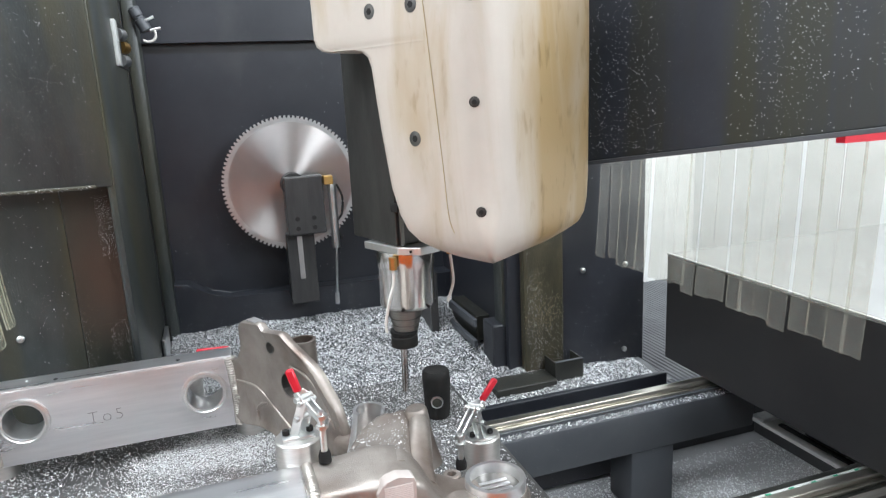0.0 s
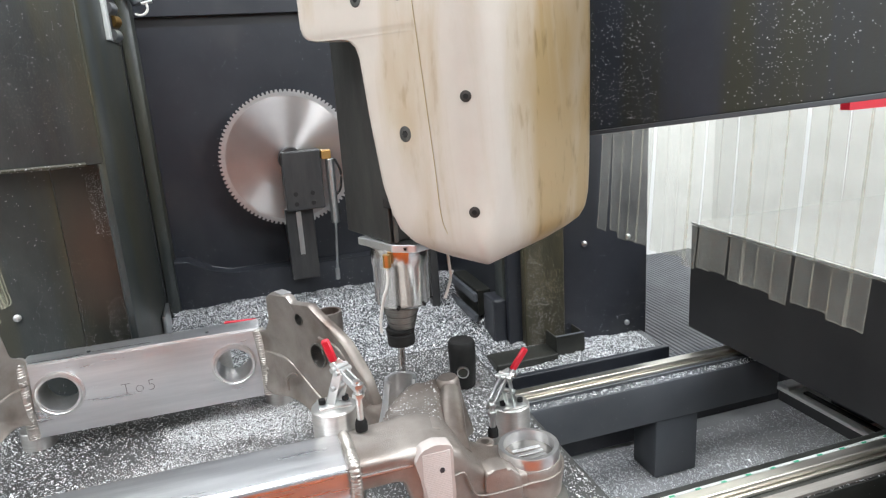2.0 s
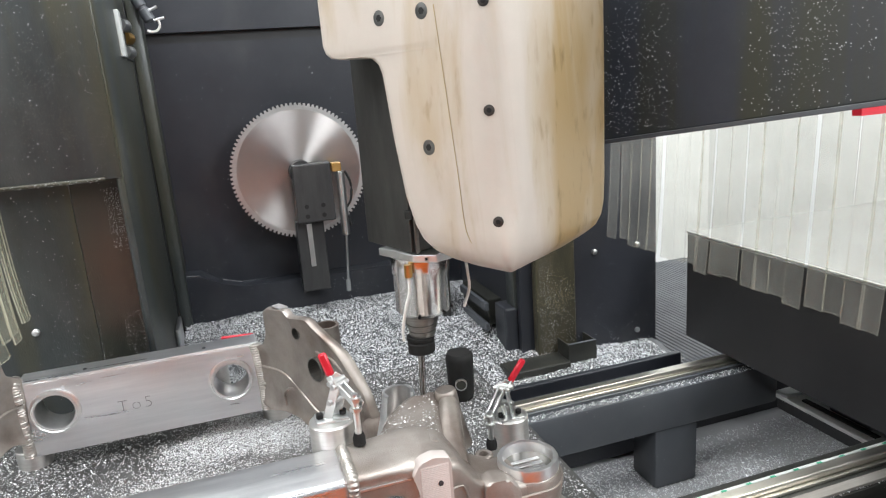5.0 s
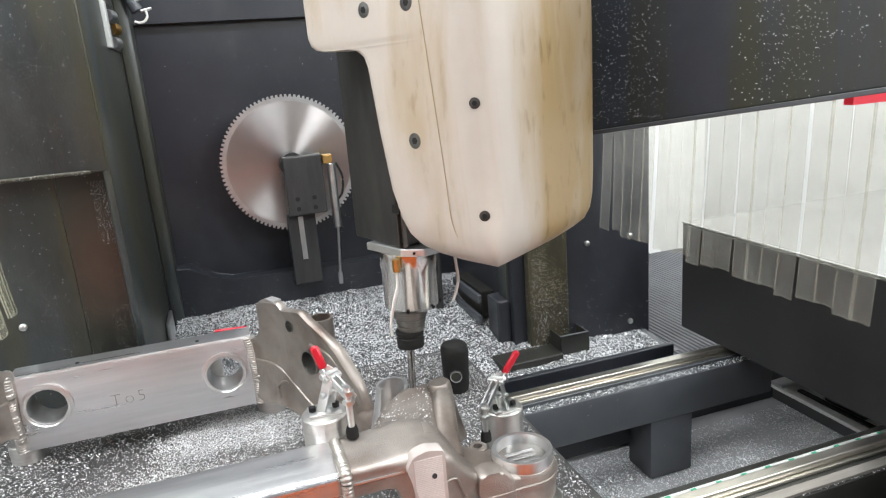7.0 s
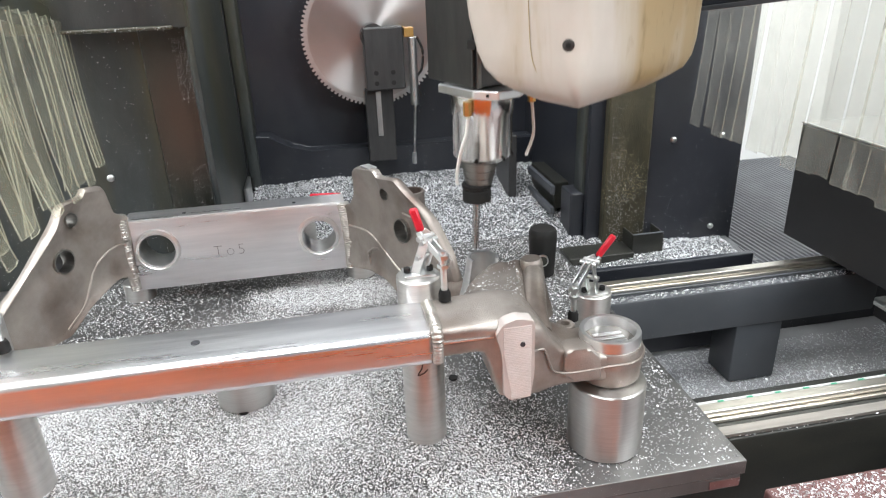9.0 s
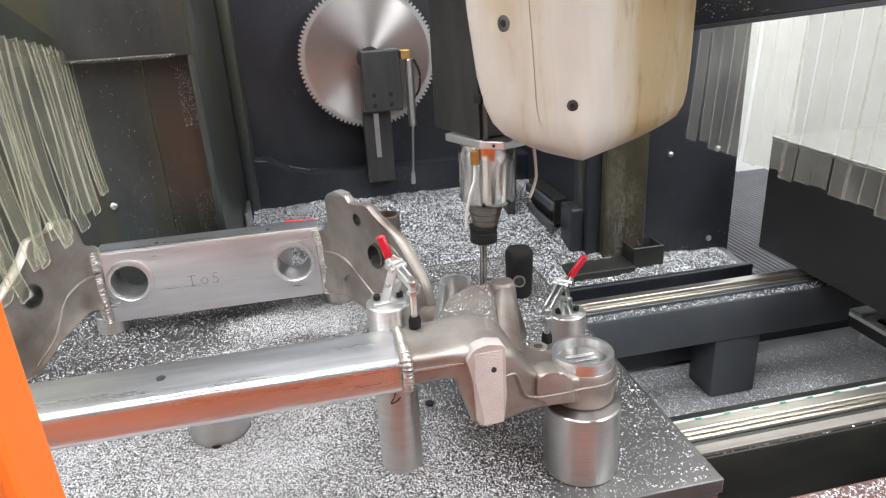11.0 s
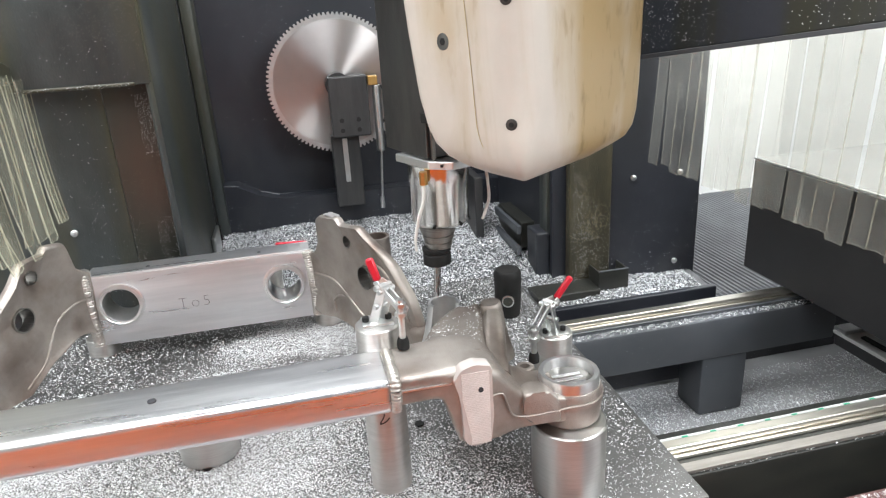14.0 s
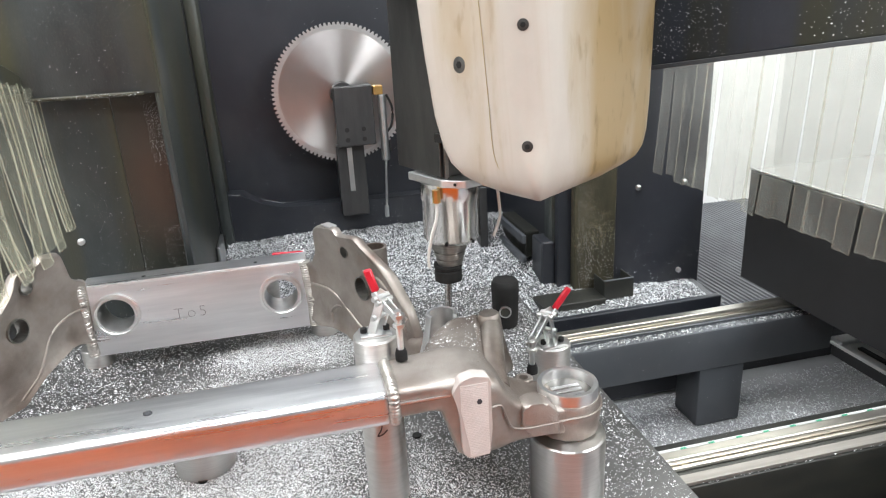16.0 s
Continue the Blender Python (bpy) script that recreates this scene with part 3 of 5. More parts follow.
part("carriage", boxed(1.298, 1.37, 1.03, 1.14, 0.630, 0.662, bevel=0.003), GREY_PLAIN, cross)
tagged(cross, "black cross girder with a narrow rail beside the pan", "girder")

cover = empty("rail_cover_box")
part("side_sheet", boxed(1.150, 1.157, 0.10, 1.483, 0.733, 1.023, bevel=0.001), BLACK, cover)
part("end_sheet", boxed(1.157, 1.95, 1.476, 1.483, 0.733, 1.023), BLACK, cover)
part("top_sheet", boxed(1.150, 1.95, 0.10, 1.483, 1.023, 1.030, bevel=0.001), SHEET_GLARE, cover, "dark top sheet with the wall's glare put into its tone")
# zinc strip added as the highlight along the box's lit top edge
part("edge_highlight", boxed(1.147, 1.153, 0.10, 1.483, 1.0285, 1.0315), ZINC, cover, "bright strip standing in for the highlight on the top edge")
part("bottom_sheet", boxed(1.157, 1.95, 0.10, 1.476, 0.733, 0.739), BLACK, cover)
part("post", boxed(1.55, 1.65, 1.0, 1.1, 0.43, 0.733), BLACK, cover)
tagged(cover, "large matt black sheet metal box beside the rails", "cover box")

bellows = empty("bellows_cover")
for k in range(53):
    x = 1.0595 + 0.0165 * k
    bm = bmesh.new()
    outline = [(0, 0), (0.006, 0.013), (0.010, 0.013), (0.0155, 0)]
    a = [bm.verts.new((x + u, 1.49, 0.600 + v)) for u, v in outline]
    b = [bm.verts.new((x + u, 2.50, 0.600 + v)) for u, v in outline]
    for i in range(4):
        bm.faces.new((a[i], a[(i + 1) % 4], b[(i + 1) % 4], b[i]))
    bm.faces.new(a)
    bm.faces.new(b[::-1])
    part("fold", bm, BELLOWS, bellows)
part("bellows_base", boxed(1.055, 1.95, 1.49, 2.50, 0.43, 0.600), GREY_PLAIN, bellows)
tagged(bellows, "dark grey folded bellows covering the guideway", "bellows")

apron = part("front_apron", boxed(0.56, 2.0, 0.30, 0.696, 0.20, 0.700, bevel=0.004), APRON)
tagged(apron, "dull maroon machine front apron strewn with chips", "machine apron")

tagged(part("machine_front", boxed(-1.0, 0.55, 0.10, 0.125, 0.0, 1.00, bevel=0.004), ORANGE), "bright orange lower front panel of the machine", "machine panel")

# ---- moving gantry with its sheet metal, saw and curtains ----
gantry = tagged(empty("gantry"), "dark grey moving gantry enclosure with saw blade and strip curtains", "machine gantry")
# tray that travels with the gantry, heaped with chips
tray = part("chip_tray", bed_sheet(), BED, gantry, "tray buried under a drift of aluminium chips", smooth=True)
part("tray_lip", boxed(-1.3, 1.13, 1.445, 1.463, 0.44, 0.7045, bevel=0.003), GREY_PLAIN, tray, "dark grey lip plate")
part("back_panel", boxed(-0.18, 0.80, 2.20, 2.22, 0.60, 1.635), GREY_PLAIN, gantry, "dark grey flat back panel")
part("upper_back_panel", boxed(-0.18, 0.80, 2.19, 2.22, 1.665, 2.15), GREY_PLAIN, gantry)
# black strip that paints the shade in the gap between the panels
part("shadow_gap", boxed(-0.18, 0.80, 2.214, 2.23, 1.635, 1.665), BLACK, gantry)
# ledge along the foot of the back panel, stepped at its end
bm = bmesh.new()
outline_slab(bm, lambda s, z, d: (s, 2.13 + d, z), [(-0.18, 0.60), (0.80, 0.60), (0.80, 0.888), (0.02, 0.888), (-0.04, 0.905), (-0.10, 0.950), (-0.18, 0.955)], 0.068, 0.006)
part("foot_ledge", bm, GREY_PLAIN, gantry, smooth=True)
# left cheek and front panel
part("left_cheek", boxed(-0.197, -0.18, 1.548, 2.20, 0.60, 2.15, bevel=0.007), GREY, gantry, smooth=True)
part("door_seal", boxed(-0.180, -0.1775, 2.098, 2.114, 0.62, 2.15), BLACK, gantry, "black rubber door seal")
part("frame_strip", boxed(-0.1795, -0.142, 2.116, 2.199, 0.60, 2.15, bevel=0.012), GREY, gantry, smooth=True)
part("left_front_panel", boxed(-1.30, -0.30, 1.606, 1.625, 0.60, 2.15), GREY, gantry)
part("left_stained_panel", boxed(-0.298, -0.1975, 1.600, 1.625, 0.60, 2.15, bevel=0.002), RUST, gantry, "rust and oil stained panel")
bm = boxed(-1.30, -0.1845, 1.545, 1.6, 1.322, 2.15, bevel=0.004)
overhang = part("left_overhang", bm, GREY, gantry, smooth=True)
part("overhang_lip", boxed(-0.43, -0.215, 1.539, 1.5445, 1.320, 1.328, bevel=0.003), DIRTY, overhang, "lip crusted with yellowed chips")
# side beam with the curtain, rising towards the viewer
bm = bmesh.new()
outline_slab(bm, lambda s, z, d: (-0.485 + d, s, z), [(1.53, 1.340), (1.53, 1.375), (1.28, 1.455), (0.40, 1.74), (0.40, 1.53), (1.28, 1.388)], 0.05, 0.003)
part("side_beam", bm, GREY, gantry)
for bx, bz in ((-0.42, 1.003), (-0.75, 1.003)):
    bm = bmesh.new()
    lathe(bm, (bx, 1.606, bz), (bx, 1.596, bz), [(0, 0.008), (0.005, 0.008), (0.008, 0.004)], 12)
    part("bolt", bm, ZINC, gantry, smooth=True)
# latch window high on the cheek, with a small air cylinder beside it
# black sheet on the closed cheek paints the opening's inner shade
latch = part("latch", boxed(-0.180, -0.1765, 1.905, 2.128, 1.585, 1.700), BLACK, gantry, "black sheet painting the dark inside of the latch opening")
part("latch_edge", boxed(-0.180, -0.170, 1.868, 1.905, 1.585, 1.695, bevel=0.002), TAPE, latch, "bright bent edge of the opening")
for k, (y, z) in enumerate(((1.96, 1.668), (2.00, 1.640), (1.97, 1.603))):
    bm = bmesh.new()
    lathe(bm, (-0.179, y, z), (-0.160, y + 0.03, z - 0.004), [(0, 0.016), (0.020, 0.016), (0.026, 0.012)], 16)
    part("latch_roller", bm, ZINC if k % 2 == 0 else BRASS, latch, smooth=True)
bm = bmesh.new()
lathe(bm, (-0.146, 2.10, 1.752), (-0.116, 2.10, 1.688), [(0, 0.010), (0.004, 0.0155), (0.026, 0.0155), (0.028, 0.0125), (0.034, 0.0125), (0.036, 0.0160), (0.066, 0.0160), (0.070, 0.011)], 20)
ram = part("air_cylinder", bm, BEAM, gantry, "small grey air cylinder with a bent hose", smooth=True)
for q, r in (((-0.118, 2.092, 1.716), (-0.094, 2.092, 1.726)), ((-0.108, 2.092, 1.690), (-0.080, 2.092, 1.696))):
    bm = bmesh.new()
    rod(bm, q, r, 0.0042, 10)
    part("hose_fitting", bm, ZINC, ram, smooth=True)
bm = bmesh.new()
sweep(bm, smooth_path([(-0.096, 2.09, 1.690), (-0.094, 2.09, 1.676), (-0.102, 2.09, 1.664), (-0.116, 2.09, 1.660), (-0.128, 2.09, 1.664)]), 0.0034)
part("air_hose", bm, HOSE, ram, smooth=True)
low = part("low_hinge", boxed(-0.178, -0.168, 1.93, 2.065, 0.755, 0.85, bevel=0.003), ZINC, gantry)
part("hinge_slot", boxed(-0.1775, -0.164, 2.068, 2.084, 0.80, 0.842, bevel=0.002), RUBBER, low)
part("hinge_slot", boxed(-0.1775, -0.164, 2.084, 2.098, 0.745, 0.805, bevel=0.002), RUBBER, low)

# right cheek, foot and front panel
part("right_front_panel", boxed(0.905, 1.172, 1.620, 1.640, 0.625, 2.15, bevel=0.001), GREY_PLAIN, gantry)
part("right_stained_panel", boxed(0.782, 0.903, 1.612, 1.640, 0.60, 2.15, bevel=0.004), DIRTY, gantry, "oil stained panel speckled with chips")
part("right_cheek", boxed(0.745, 0.788, 1.640, 2.20, 0.62, 2.15), GREY_PLAIN, gantry)
part("cheek_edge", boxed(0.735, 0.780, 1.66, 1.72, 0.62, 2.15, bevel=0.008), GREY, gantry, smooth=True)
part("foot_block", boxed(0.706, 0.757, 1.66, 1.74, 0.615, 0.838, bevel=0.006), GREY_PLAIN, gantry)
part("guide_box", boxed(0.702, 0.745, 1.78, 2.0, 0.752, 0.832, bevel=0.003), DARK_BEAM, gantry)
part("guide_rail", boxed(0.678, 0.690, 1.74, 1.96, 0.812, 0.836, bevel=0.002), BEAM, gantry)
part("guide_rail", boxed(0.678, 0.690, 1.74, 1.96, 0.750, 0.772, bevel=0.002), BEAM, gantry)
part("guide_plate", boxed(0.60, 0.625, 1.90, 2.05, 0.735, 0.95, bevel=0.003), BLOCK, gantry)
bracket = part("foot_bracket", boxed(0.84, 0.927, 1.545, 1.549, 0.605, 0.745, bevel=0.001), DARK_BEAM, gantry, "oily open sheet metal tray")
part("bracket_side", boxed(0.923, 0.927, 1.549, 1.616, 0.605, 0.745, bevel=0.001), DARK_BEAM, bracket)
part("bracket_side", boxed(0.84, 0.844, 1.549, 1.610, 0.605, 0.745, bevel=0.001), DARK_BEAM, bracket)
part("bracket_rim", boxed(0.842, 0.926, 1.543, 1.551, 0.745, 0.7475, bevel=0.0008), BEAM, bracket)
part("bracket_floor", boxed(0.844, 0.923, 1.549, 1.612, 0.670, 0.675), RUBBER, bracket)
part("foot_plate", boxed(0.66, 0.839, 1.53, 1.612, 0.585, 0.704, bevel=0.003), DARK_BEAM, gantry)
for bx, bz in ((0.968, 0.975), (1.107, 0.977), (1.107, 0.717), (0.968, 1.32)):
    bm = bmesh.new()
    lathe(bm, (bx, 1.620, bz), (bx, 1.610, bz), [(0, 0.008), (0.005, 0.008), (0.008, 0.004)], 12)
    part("bolt", bm, ZINC, gantry, smooth=True)

# front beam
beam_place = lug_place((0.62, 1.14), (0.927, 0.40))


def beam_low(k):
    return 1.333 + 0.1317 * k


bm = bmesh.new()
outline_slab(bm, beam_place, [(0.0, beam_low(0.0)), (0.80, beam_low(0.80)), (0.80, 1.80), (0.0, 1.80)], 0.03, 0.003)
beam = part("side_beam", bm, BEAM_PAINT, gantry, "dark blue-grey side beam splashed with chips")
bm = bmesh.new()
outline_slab(bm, lambda k, z, d: beam_place(k, z, d - 0.004), [(0.0, beam_low(0) - 0.006), (0.80, beam_low(0.80) - 0.006), (0.80, beam_low(0.80) + 0.001), (0.0, beam_low(0) + 0.001)], 0.03, 0.001)
part("beam_edge", bm, BEAM, beam, "scuffed lower edge of the beam")
part("red_edge", boxed(1.02, 1.6, 0.857, 0.875, 1.362, 1.40), RED, gantry, "red painted edge above the curtain")


def strip(parent, x, y, z0, z1, width, lean, seed, wild=0.35, sheet=None):
    rng = random.Random(seed)
    bm = bmesh.new()
    n, t = 10, 0.0022
    curl, twist = rng.uniform(-0.035, 0.035) * wild, rng.uniform(-1, 1) * wild
    rows = []
    for i in range(n + 1):
        k = i / n
        z = z0 + (z1 - z0) * k
        off = lean * (1 - k) ** 3 + curl * math.sin(3 * k)
        row = []
        for s in (-0.5, -0.484, 0, 0.484, 0.5):
            bow = 0.004 * (1 - 4 * s * s) + s * twist * width * 0.3
            row.append((x + off + bow, y + s * width, z))
        rows.append(row)
    front = [[bm.verts.new((px - t / 2, py, pz)) for px, py, pz in row] for row in rows]
    back = [[bm.verts.new((px + t / 2, py, pz)) for px, py, pz in row] for row in rows]
    for i in range(n):
        for j in range(4):
            f1 = bm.faces.new((front[i][j], front[i][j + 1], front[i + 1][j + 1], front[i + 1][j]))
            f2 = bm.faces.new((back[i][j + 1], back[i][j], back[i + 1][j], back[i + 1][j + 1]))
            edge = 1 if j in (0, 3) else 0
            f1.material_index = f2.material_index = edge
        for j in (0, 4):
            bm.faces.new((front[i][j], front[i + 1][j], back[i + 1][j], back[i][j])).material_index = 1
    for j in range(4):
        bm.faces.new((front[0][j], back[0][j], back[0][j + 1], front[0][j + 1])).material_index = 1
    return part("strip", bm, [sheet or PVC, PVC_OLD_EDGE if sheet else PVC_EDGE], parent, smooth=True)


bm = bmesh.new()
bar(bm, (1.03, 1.605, 1.925), (1.132, 0.87, 1.925), 0.03, 0.05)
curtain = part("curtain_rail", bm, GREY_PLAIN, gantry, "rail of a clear strip curtain")
for k in range(19):
    f = k / 18
    strip(curtain, 1.030 + 0.100 * f + 0.004 * (k % 2), 1.590 - 0.71 * f, 1.016 - 0.054 * f + 0.006 * math.sin(k * 2.1), 1.92, 0.0435, -0.024 + 0.006 * math.sin(k * 1.3), k, 0.10)
curtain = part("curtain_rail", boxed(-0.460, -0.430, 0.4, 1.53, 1.90, 1.95), GREY_PLAIN, gantry, "rail of a yellowed strip curtain")
for k in range(28):
    y = 1.565 - 0.038 * k
    strip(curtain, -0.429 + 0.004 * (k % 2), y, 1.045 + 0.010 * math.sin(k * 1.7), 1.350 + 0.155 * (1.53 - y) if y < 1.53 else 1.322, 0.045, 0.010 + 0.018 * math.sin(k * 2.3) * min(1, k / 6), 100 + k, 0.05 + 0.04 * min(k, 8), PVC_OLD)

# saw
saw_c = (0.235, 2.10, 1.236)
arm = part("saw_arm", boxed(0.205, 0.320, 2.03, 2.085, 1.085, 1.262, bevel=0.004), BLOCK, gantry, "dark block holding the saw spindle")
bm = bmesh.new()
lathe(bm, (0.235, 2.094, 1.236), (0.235, 2.05, 1.236), [(0, 0.036), (0.044, 0.036)], 32)
part("saw_hub", bm, BLOCK, arm, smooth=True)
part("saw_slide", boxed(0.200, 0.285, 2.07, 2.13, 0.86, 1.085, bevel=0.003), BLOCK, arm)
part("slide_strip", boxed(0.232, 0.247, 2.066, 2.071, 0.94, 1.075), ZINC, arm)
for dx in (0.235, 0.285):
    for dz in (1.105, 1.135):
        bm = bmesh.new()
        lathe(bm, (dx, 2.031, dz), (dx, 2.028, dz), [(0, 0.007), (0.003, 0.007)], 10)
        part("socket_screw", bm, RUBBER, arm)
bm = bmesh.new()
teeth, rad = 96, 0.206
ring_f, ring_b = [], []
for i in range(teeth):
    for da, r in ((0.0, rad), (0.42, rad - 0.001), (0.55, rad - 0.0085), (0.85, rad - 0.0075)):
        a = 2 * math.pi * (i + da) / teeth
        ring_f.append(bm.verts.new((saw_c[0] + r * math.cos(a), 2.099, saw_c[2] + r * math.sin(a))))
        ring_b.append(bm.verts.new((saw_c[0] + r * math.cos(a), 2.102, saw_c[2] + r * math.sin(a))))
inner_f = [bm.verts.new((saw_c[0] + 0.02 * math.cos(2 * math.pi * i / len(ring_f)), 2.099, saw_c[2] + 0.02 * math.sin(2 * math.pi * i / len(ring_f)))) for i in range(len(ring_f))]
mid_f = [bm.verts.new((saw_c[0] + (rad - 0.02) * math.cos(2 * math.pi * i / len(ring_f)), 2.099, saw_c[2] + (rad - 0.02) * math.sin(2 * math.pi * i / len(ring_f)))) for i in range(len(ring_f))]
for i in range(len(ring_f)):
    j = (i + 1) % len(ring_f)
    bm.faces.new((inner_f[i], mid_f[i], mid_f[j], inner_f[j]))
    bm.faces.new((mid_f[i], ring_f[i], ring_f[j], mid_f[j])).material_index = 1
    bm.faces.new((ring_f[i], ring_b[i], ring_b[j], ring_f[j])).material_index = 1
bm.faces.new(ring_b)
part("saw_blade", bm, [BLADE, ZINC], arm, "round steel saw blade with fine teeth")
# gas spring beside the arm
bm = bmesh.new()
rod(bm, (0.345, 2.03, 1.232), (0.345, 2.03, 1.035), 0.0125, 16, 0.002)
spring = part("gas_spring", bm, ZINC, gantry, "slim steel cylinder with thin rod", smooth=True)
bm = bmesh.new()
rod(bm, (0.345, 2.03, 1.035), (0.335, 2.03, 0.885), 0.004, 10)
part("spring_rod", bm, ZINC, spring, smooth=True)
bm = bmesh.new()
rod(bm, (0.335, 2.03, 0.89), (0.334, 2.03, 0.855), 0.007, 10)
part("spring_end", bm, ZINC, spring)
part("spring_bracket", boxed(0.322, 0.350, 2.02, 2.06, 1.232, 1.258, bevel=0.002), BRASS, spring, "yellow bracket")
bm = bmesh.new()
sweep(bm, smooth_path([(0.36, 2.03, 1.23), (0.375, 2.03, 1.19), (0.37, 2.03, 1.14), (0.352, 2.03, 1.11), (0.365, 2.03, 1.06)]), 0.0035)
part("spring_hose", bm, RUBBER, spring, smooth=True)

# orange door edge that travels with the gantry, close to the viewer
door = part("door_edge", boxed(-0.24, -0.109, 0.285, 0.325, 0.72, 1.75, bevel=0.004), ORANGE, gantry, "bright orange door edge")

# ---- milling head ----
head = tagged(empty("milling_head"), "beige covered milling head with steel spindle and tool", "milling head")
TURN_H = radians(30)
RIDGE = (0.352, 0.985)


def head_point(u, v, z):
    """u to the right along the stained face, v back along the other face, from the ridge."""
    return (RIDGE[0] + u * math.cos(TURN_H) - v * math.sin(TURN_H), RIDGE[1] + u * math.sin(TURN_H) + v * math.cos(TURN_H), z)


def cover_section(z, u0, u1, v0, v1, r, ridge, n=8):
    pts = []
    for cu, cv, a0, rr in ((u0 + ridge, v0 + ridge, 180, ridge), (u1 - r * 1.6, v0 + r * 1.6, 270, r * 1.6), (u1 - r, v1 - r, 0, r), (u0 + r, v1 - r, 90, r)):
        for i in range(n + 1):
            a = radians(a0 + 90 * i / n)
            pts.append(head_point(cu + rr * math.cos(a), cv + rr * math.sin(a), z))
    return pts


bm = bmesh.new()
rings = []
for z, u0, u1, v0, v1, r in ((1.178, 0.030, 0.160, 0.020, 0.070, 0.016), (1.1875, 0.012, 0.200, 0.009, 0.095, 0.018), (1.196, 0.004, 0.225, 0.003, 0.118, 0.020), (1.210, 0.0, 0.240, 0.0, 0.138, 0.022),
                             (1.230, 0.0, 0.248, 0.0, 0.152, 0.022), (1.27, 0.0, 0.252, 0.0, 0.166, 0.022), (1.35, 0.0, 0.254, 0.0, 0.180, 0.022), (1.44, 0.0, 0.256, 0.0, 0.192, 0.022),
                             (1.455, 0.0, 0.256, 0.0, 0.198, 0.022), (1.464, 0.0, 0.256, 0.0, 0.212, 0.022), (1.467, 0.0, 0.256, 0.0, 0.235, 0.022), (1.468, 0.0, 0.256, 0.0, 0.285, 0.022), (1.471, 0.0, 0.256, 0.0, 0.301, 0.022), (1.478, 0.0, 0.256, 0.0, 0.312, 0.022), (1.490, 0.0, 0.256, 0.0, 0.317, 0.022), (1.56, 0.0, 0.256, 0.0, 0.318, 0.022), (1.80, 0.0, 0.256, 0.0, 0.318, 0.022)):
    # the ridge runs down into a blunt tip, and the ends of both faces reach further
    ring = []
    for x, y, zz in cover_section(z, u0, u1 + 0.026, v0, v1 + 0.024, r, 0.004 + 0.038 * min(1, max(0, (z - 1.178) / 0.095))):
        du, dv = x - RIDGE[0], y - RIDGE[1]
        near = max(0, 1 - math.hypot(du, dv) / 0.20)
        ring.append(bm.verts.new((x, y, zz - 0.010 * near * max(0, 1 - (z - 1.178) / 0.07))))
    rings.append(ring)
for a, b in zip(rings, rings[1:]):
    n = len(a)
    for i in range(n):
        bm.faces.new((a[i], a[(i + 1) % n], b[(i + 1) % n], b[i]))
bm.faces.new(rings[0][::-1])
bm.faces.new(rings[-1])
part("head_cover", bm, BEIGE, head, "beige plastic head cover with yellow-brown oil stains and painted shade", smooth=True)


def head_hole(u, v, z, r, screw):
    p = Vector(head_point(u, v, z))
    nrm = Vector(head_point(u - 1, v, z)) - p if screw else (Vector(head_point(u - 0.88, v - 0.47, z)) - p).normalized()
    bm = bmesh.new()
    lathe(bm, p - nrm * 0.004, p + nrm * 0.0006, [(0, r), (0.0044, r), (0.0046, r * 0.93)], 24)
    ob = part("cover_screw_or_hole_disc", bm, HEAD_STEEL if screw else RECESS_SHADE, head, smooth=True)
    bm = bmesh.new()
    lathe(bm, p, p + nrm * 0.0010, [(0, r * 0.5), (0.001, r * 0.45)], 6 if screw else 20)
    part("socket", bm, RUBBER, ob)
    return ob


# ridge holes: dark discs on the cover, their inner shade painted
for u, v, z in ((0.0034, 0.0164, 1.245), (0.0047, 0.0223, 1.386), (0.0047, 0.0223, 1.515)):
    head_hole(u, v, z, 0.0070, False)
for v, z in ((0.125, 1.340), (0.12, 1.515), (0.20, 1.515)):
    head_hole(0, v, z, 0.0105, True)
# seam down the cover
bm = bmesh.new()
pts = [head_point(-0.0006, 0.098 - 0.03 * k, 1.52 - 0.29 * k) for k in (0, 0.25, 0.5, 0.75, 1.0)] + [head_point(0.0035, 0.052, 1.202), head_point(0.02, 0.042, 1.1862)]
sweep(bm, smooth_path(pts), 0.0005, 6)
part("cover_seam", bm, LINE, head)



def prism(corners, z0, z1, bevel=0.002):
    """An upright block over a plan outline."""
    bm = bmesh.new()
    low = [bm.verts.new((x, y, z0)) for x, y in corners]
    top = [bm.verts.new((x, y, z1)) for x, y in corners]
    n = len(corners)
    bm.faces.new(low[::-1])
    bm.faces.new(top)
    for i in range(n):
        bm.faces.new((low[i], low[(i + 1) % n], top[(i + 1) % n], top[i]))
    bmesh.ops.bevel(bm, geom=list(bm.edges), offset=bevel, segments=2, affect="EDGES", profile=0.5)
    return bm


part("head_block", prism([(0.2400, 1.340), (0.2835, 1.212), (0.372, 1.242), (0.328, 1.370)], 1.166, 1.80), HEAD_STEEL, head, "dark brushed steel head body")
part("block_step", prism([(0.2890, 1.2025), (0.2955, 1.2045), (0.2950, 1.2110), (0.2885, 1.2090)], 1.167, 1.60, 0.0008), STEEL_DARK, head)
part("head_stop", prism([(0.2770, 1.2130), (0.2850, 1.1990), (0.2900, 1.2060), (0.2840, 1.2105)], 1.222, 1.236, 0.001), RUBBER, head)
part("spindle_flange", prism([(0.246, 1.288), (0.283, 1.207), (0.316, 1.186), (0.352, 1.200), (0.378, 1.245), (0.345, 1.330)], 1.152, 1.165), MACHINED, head, "bright spindle flange")
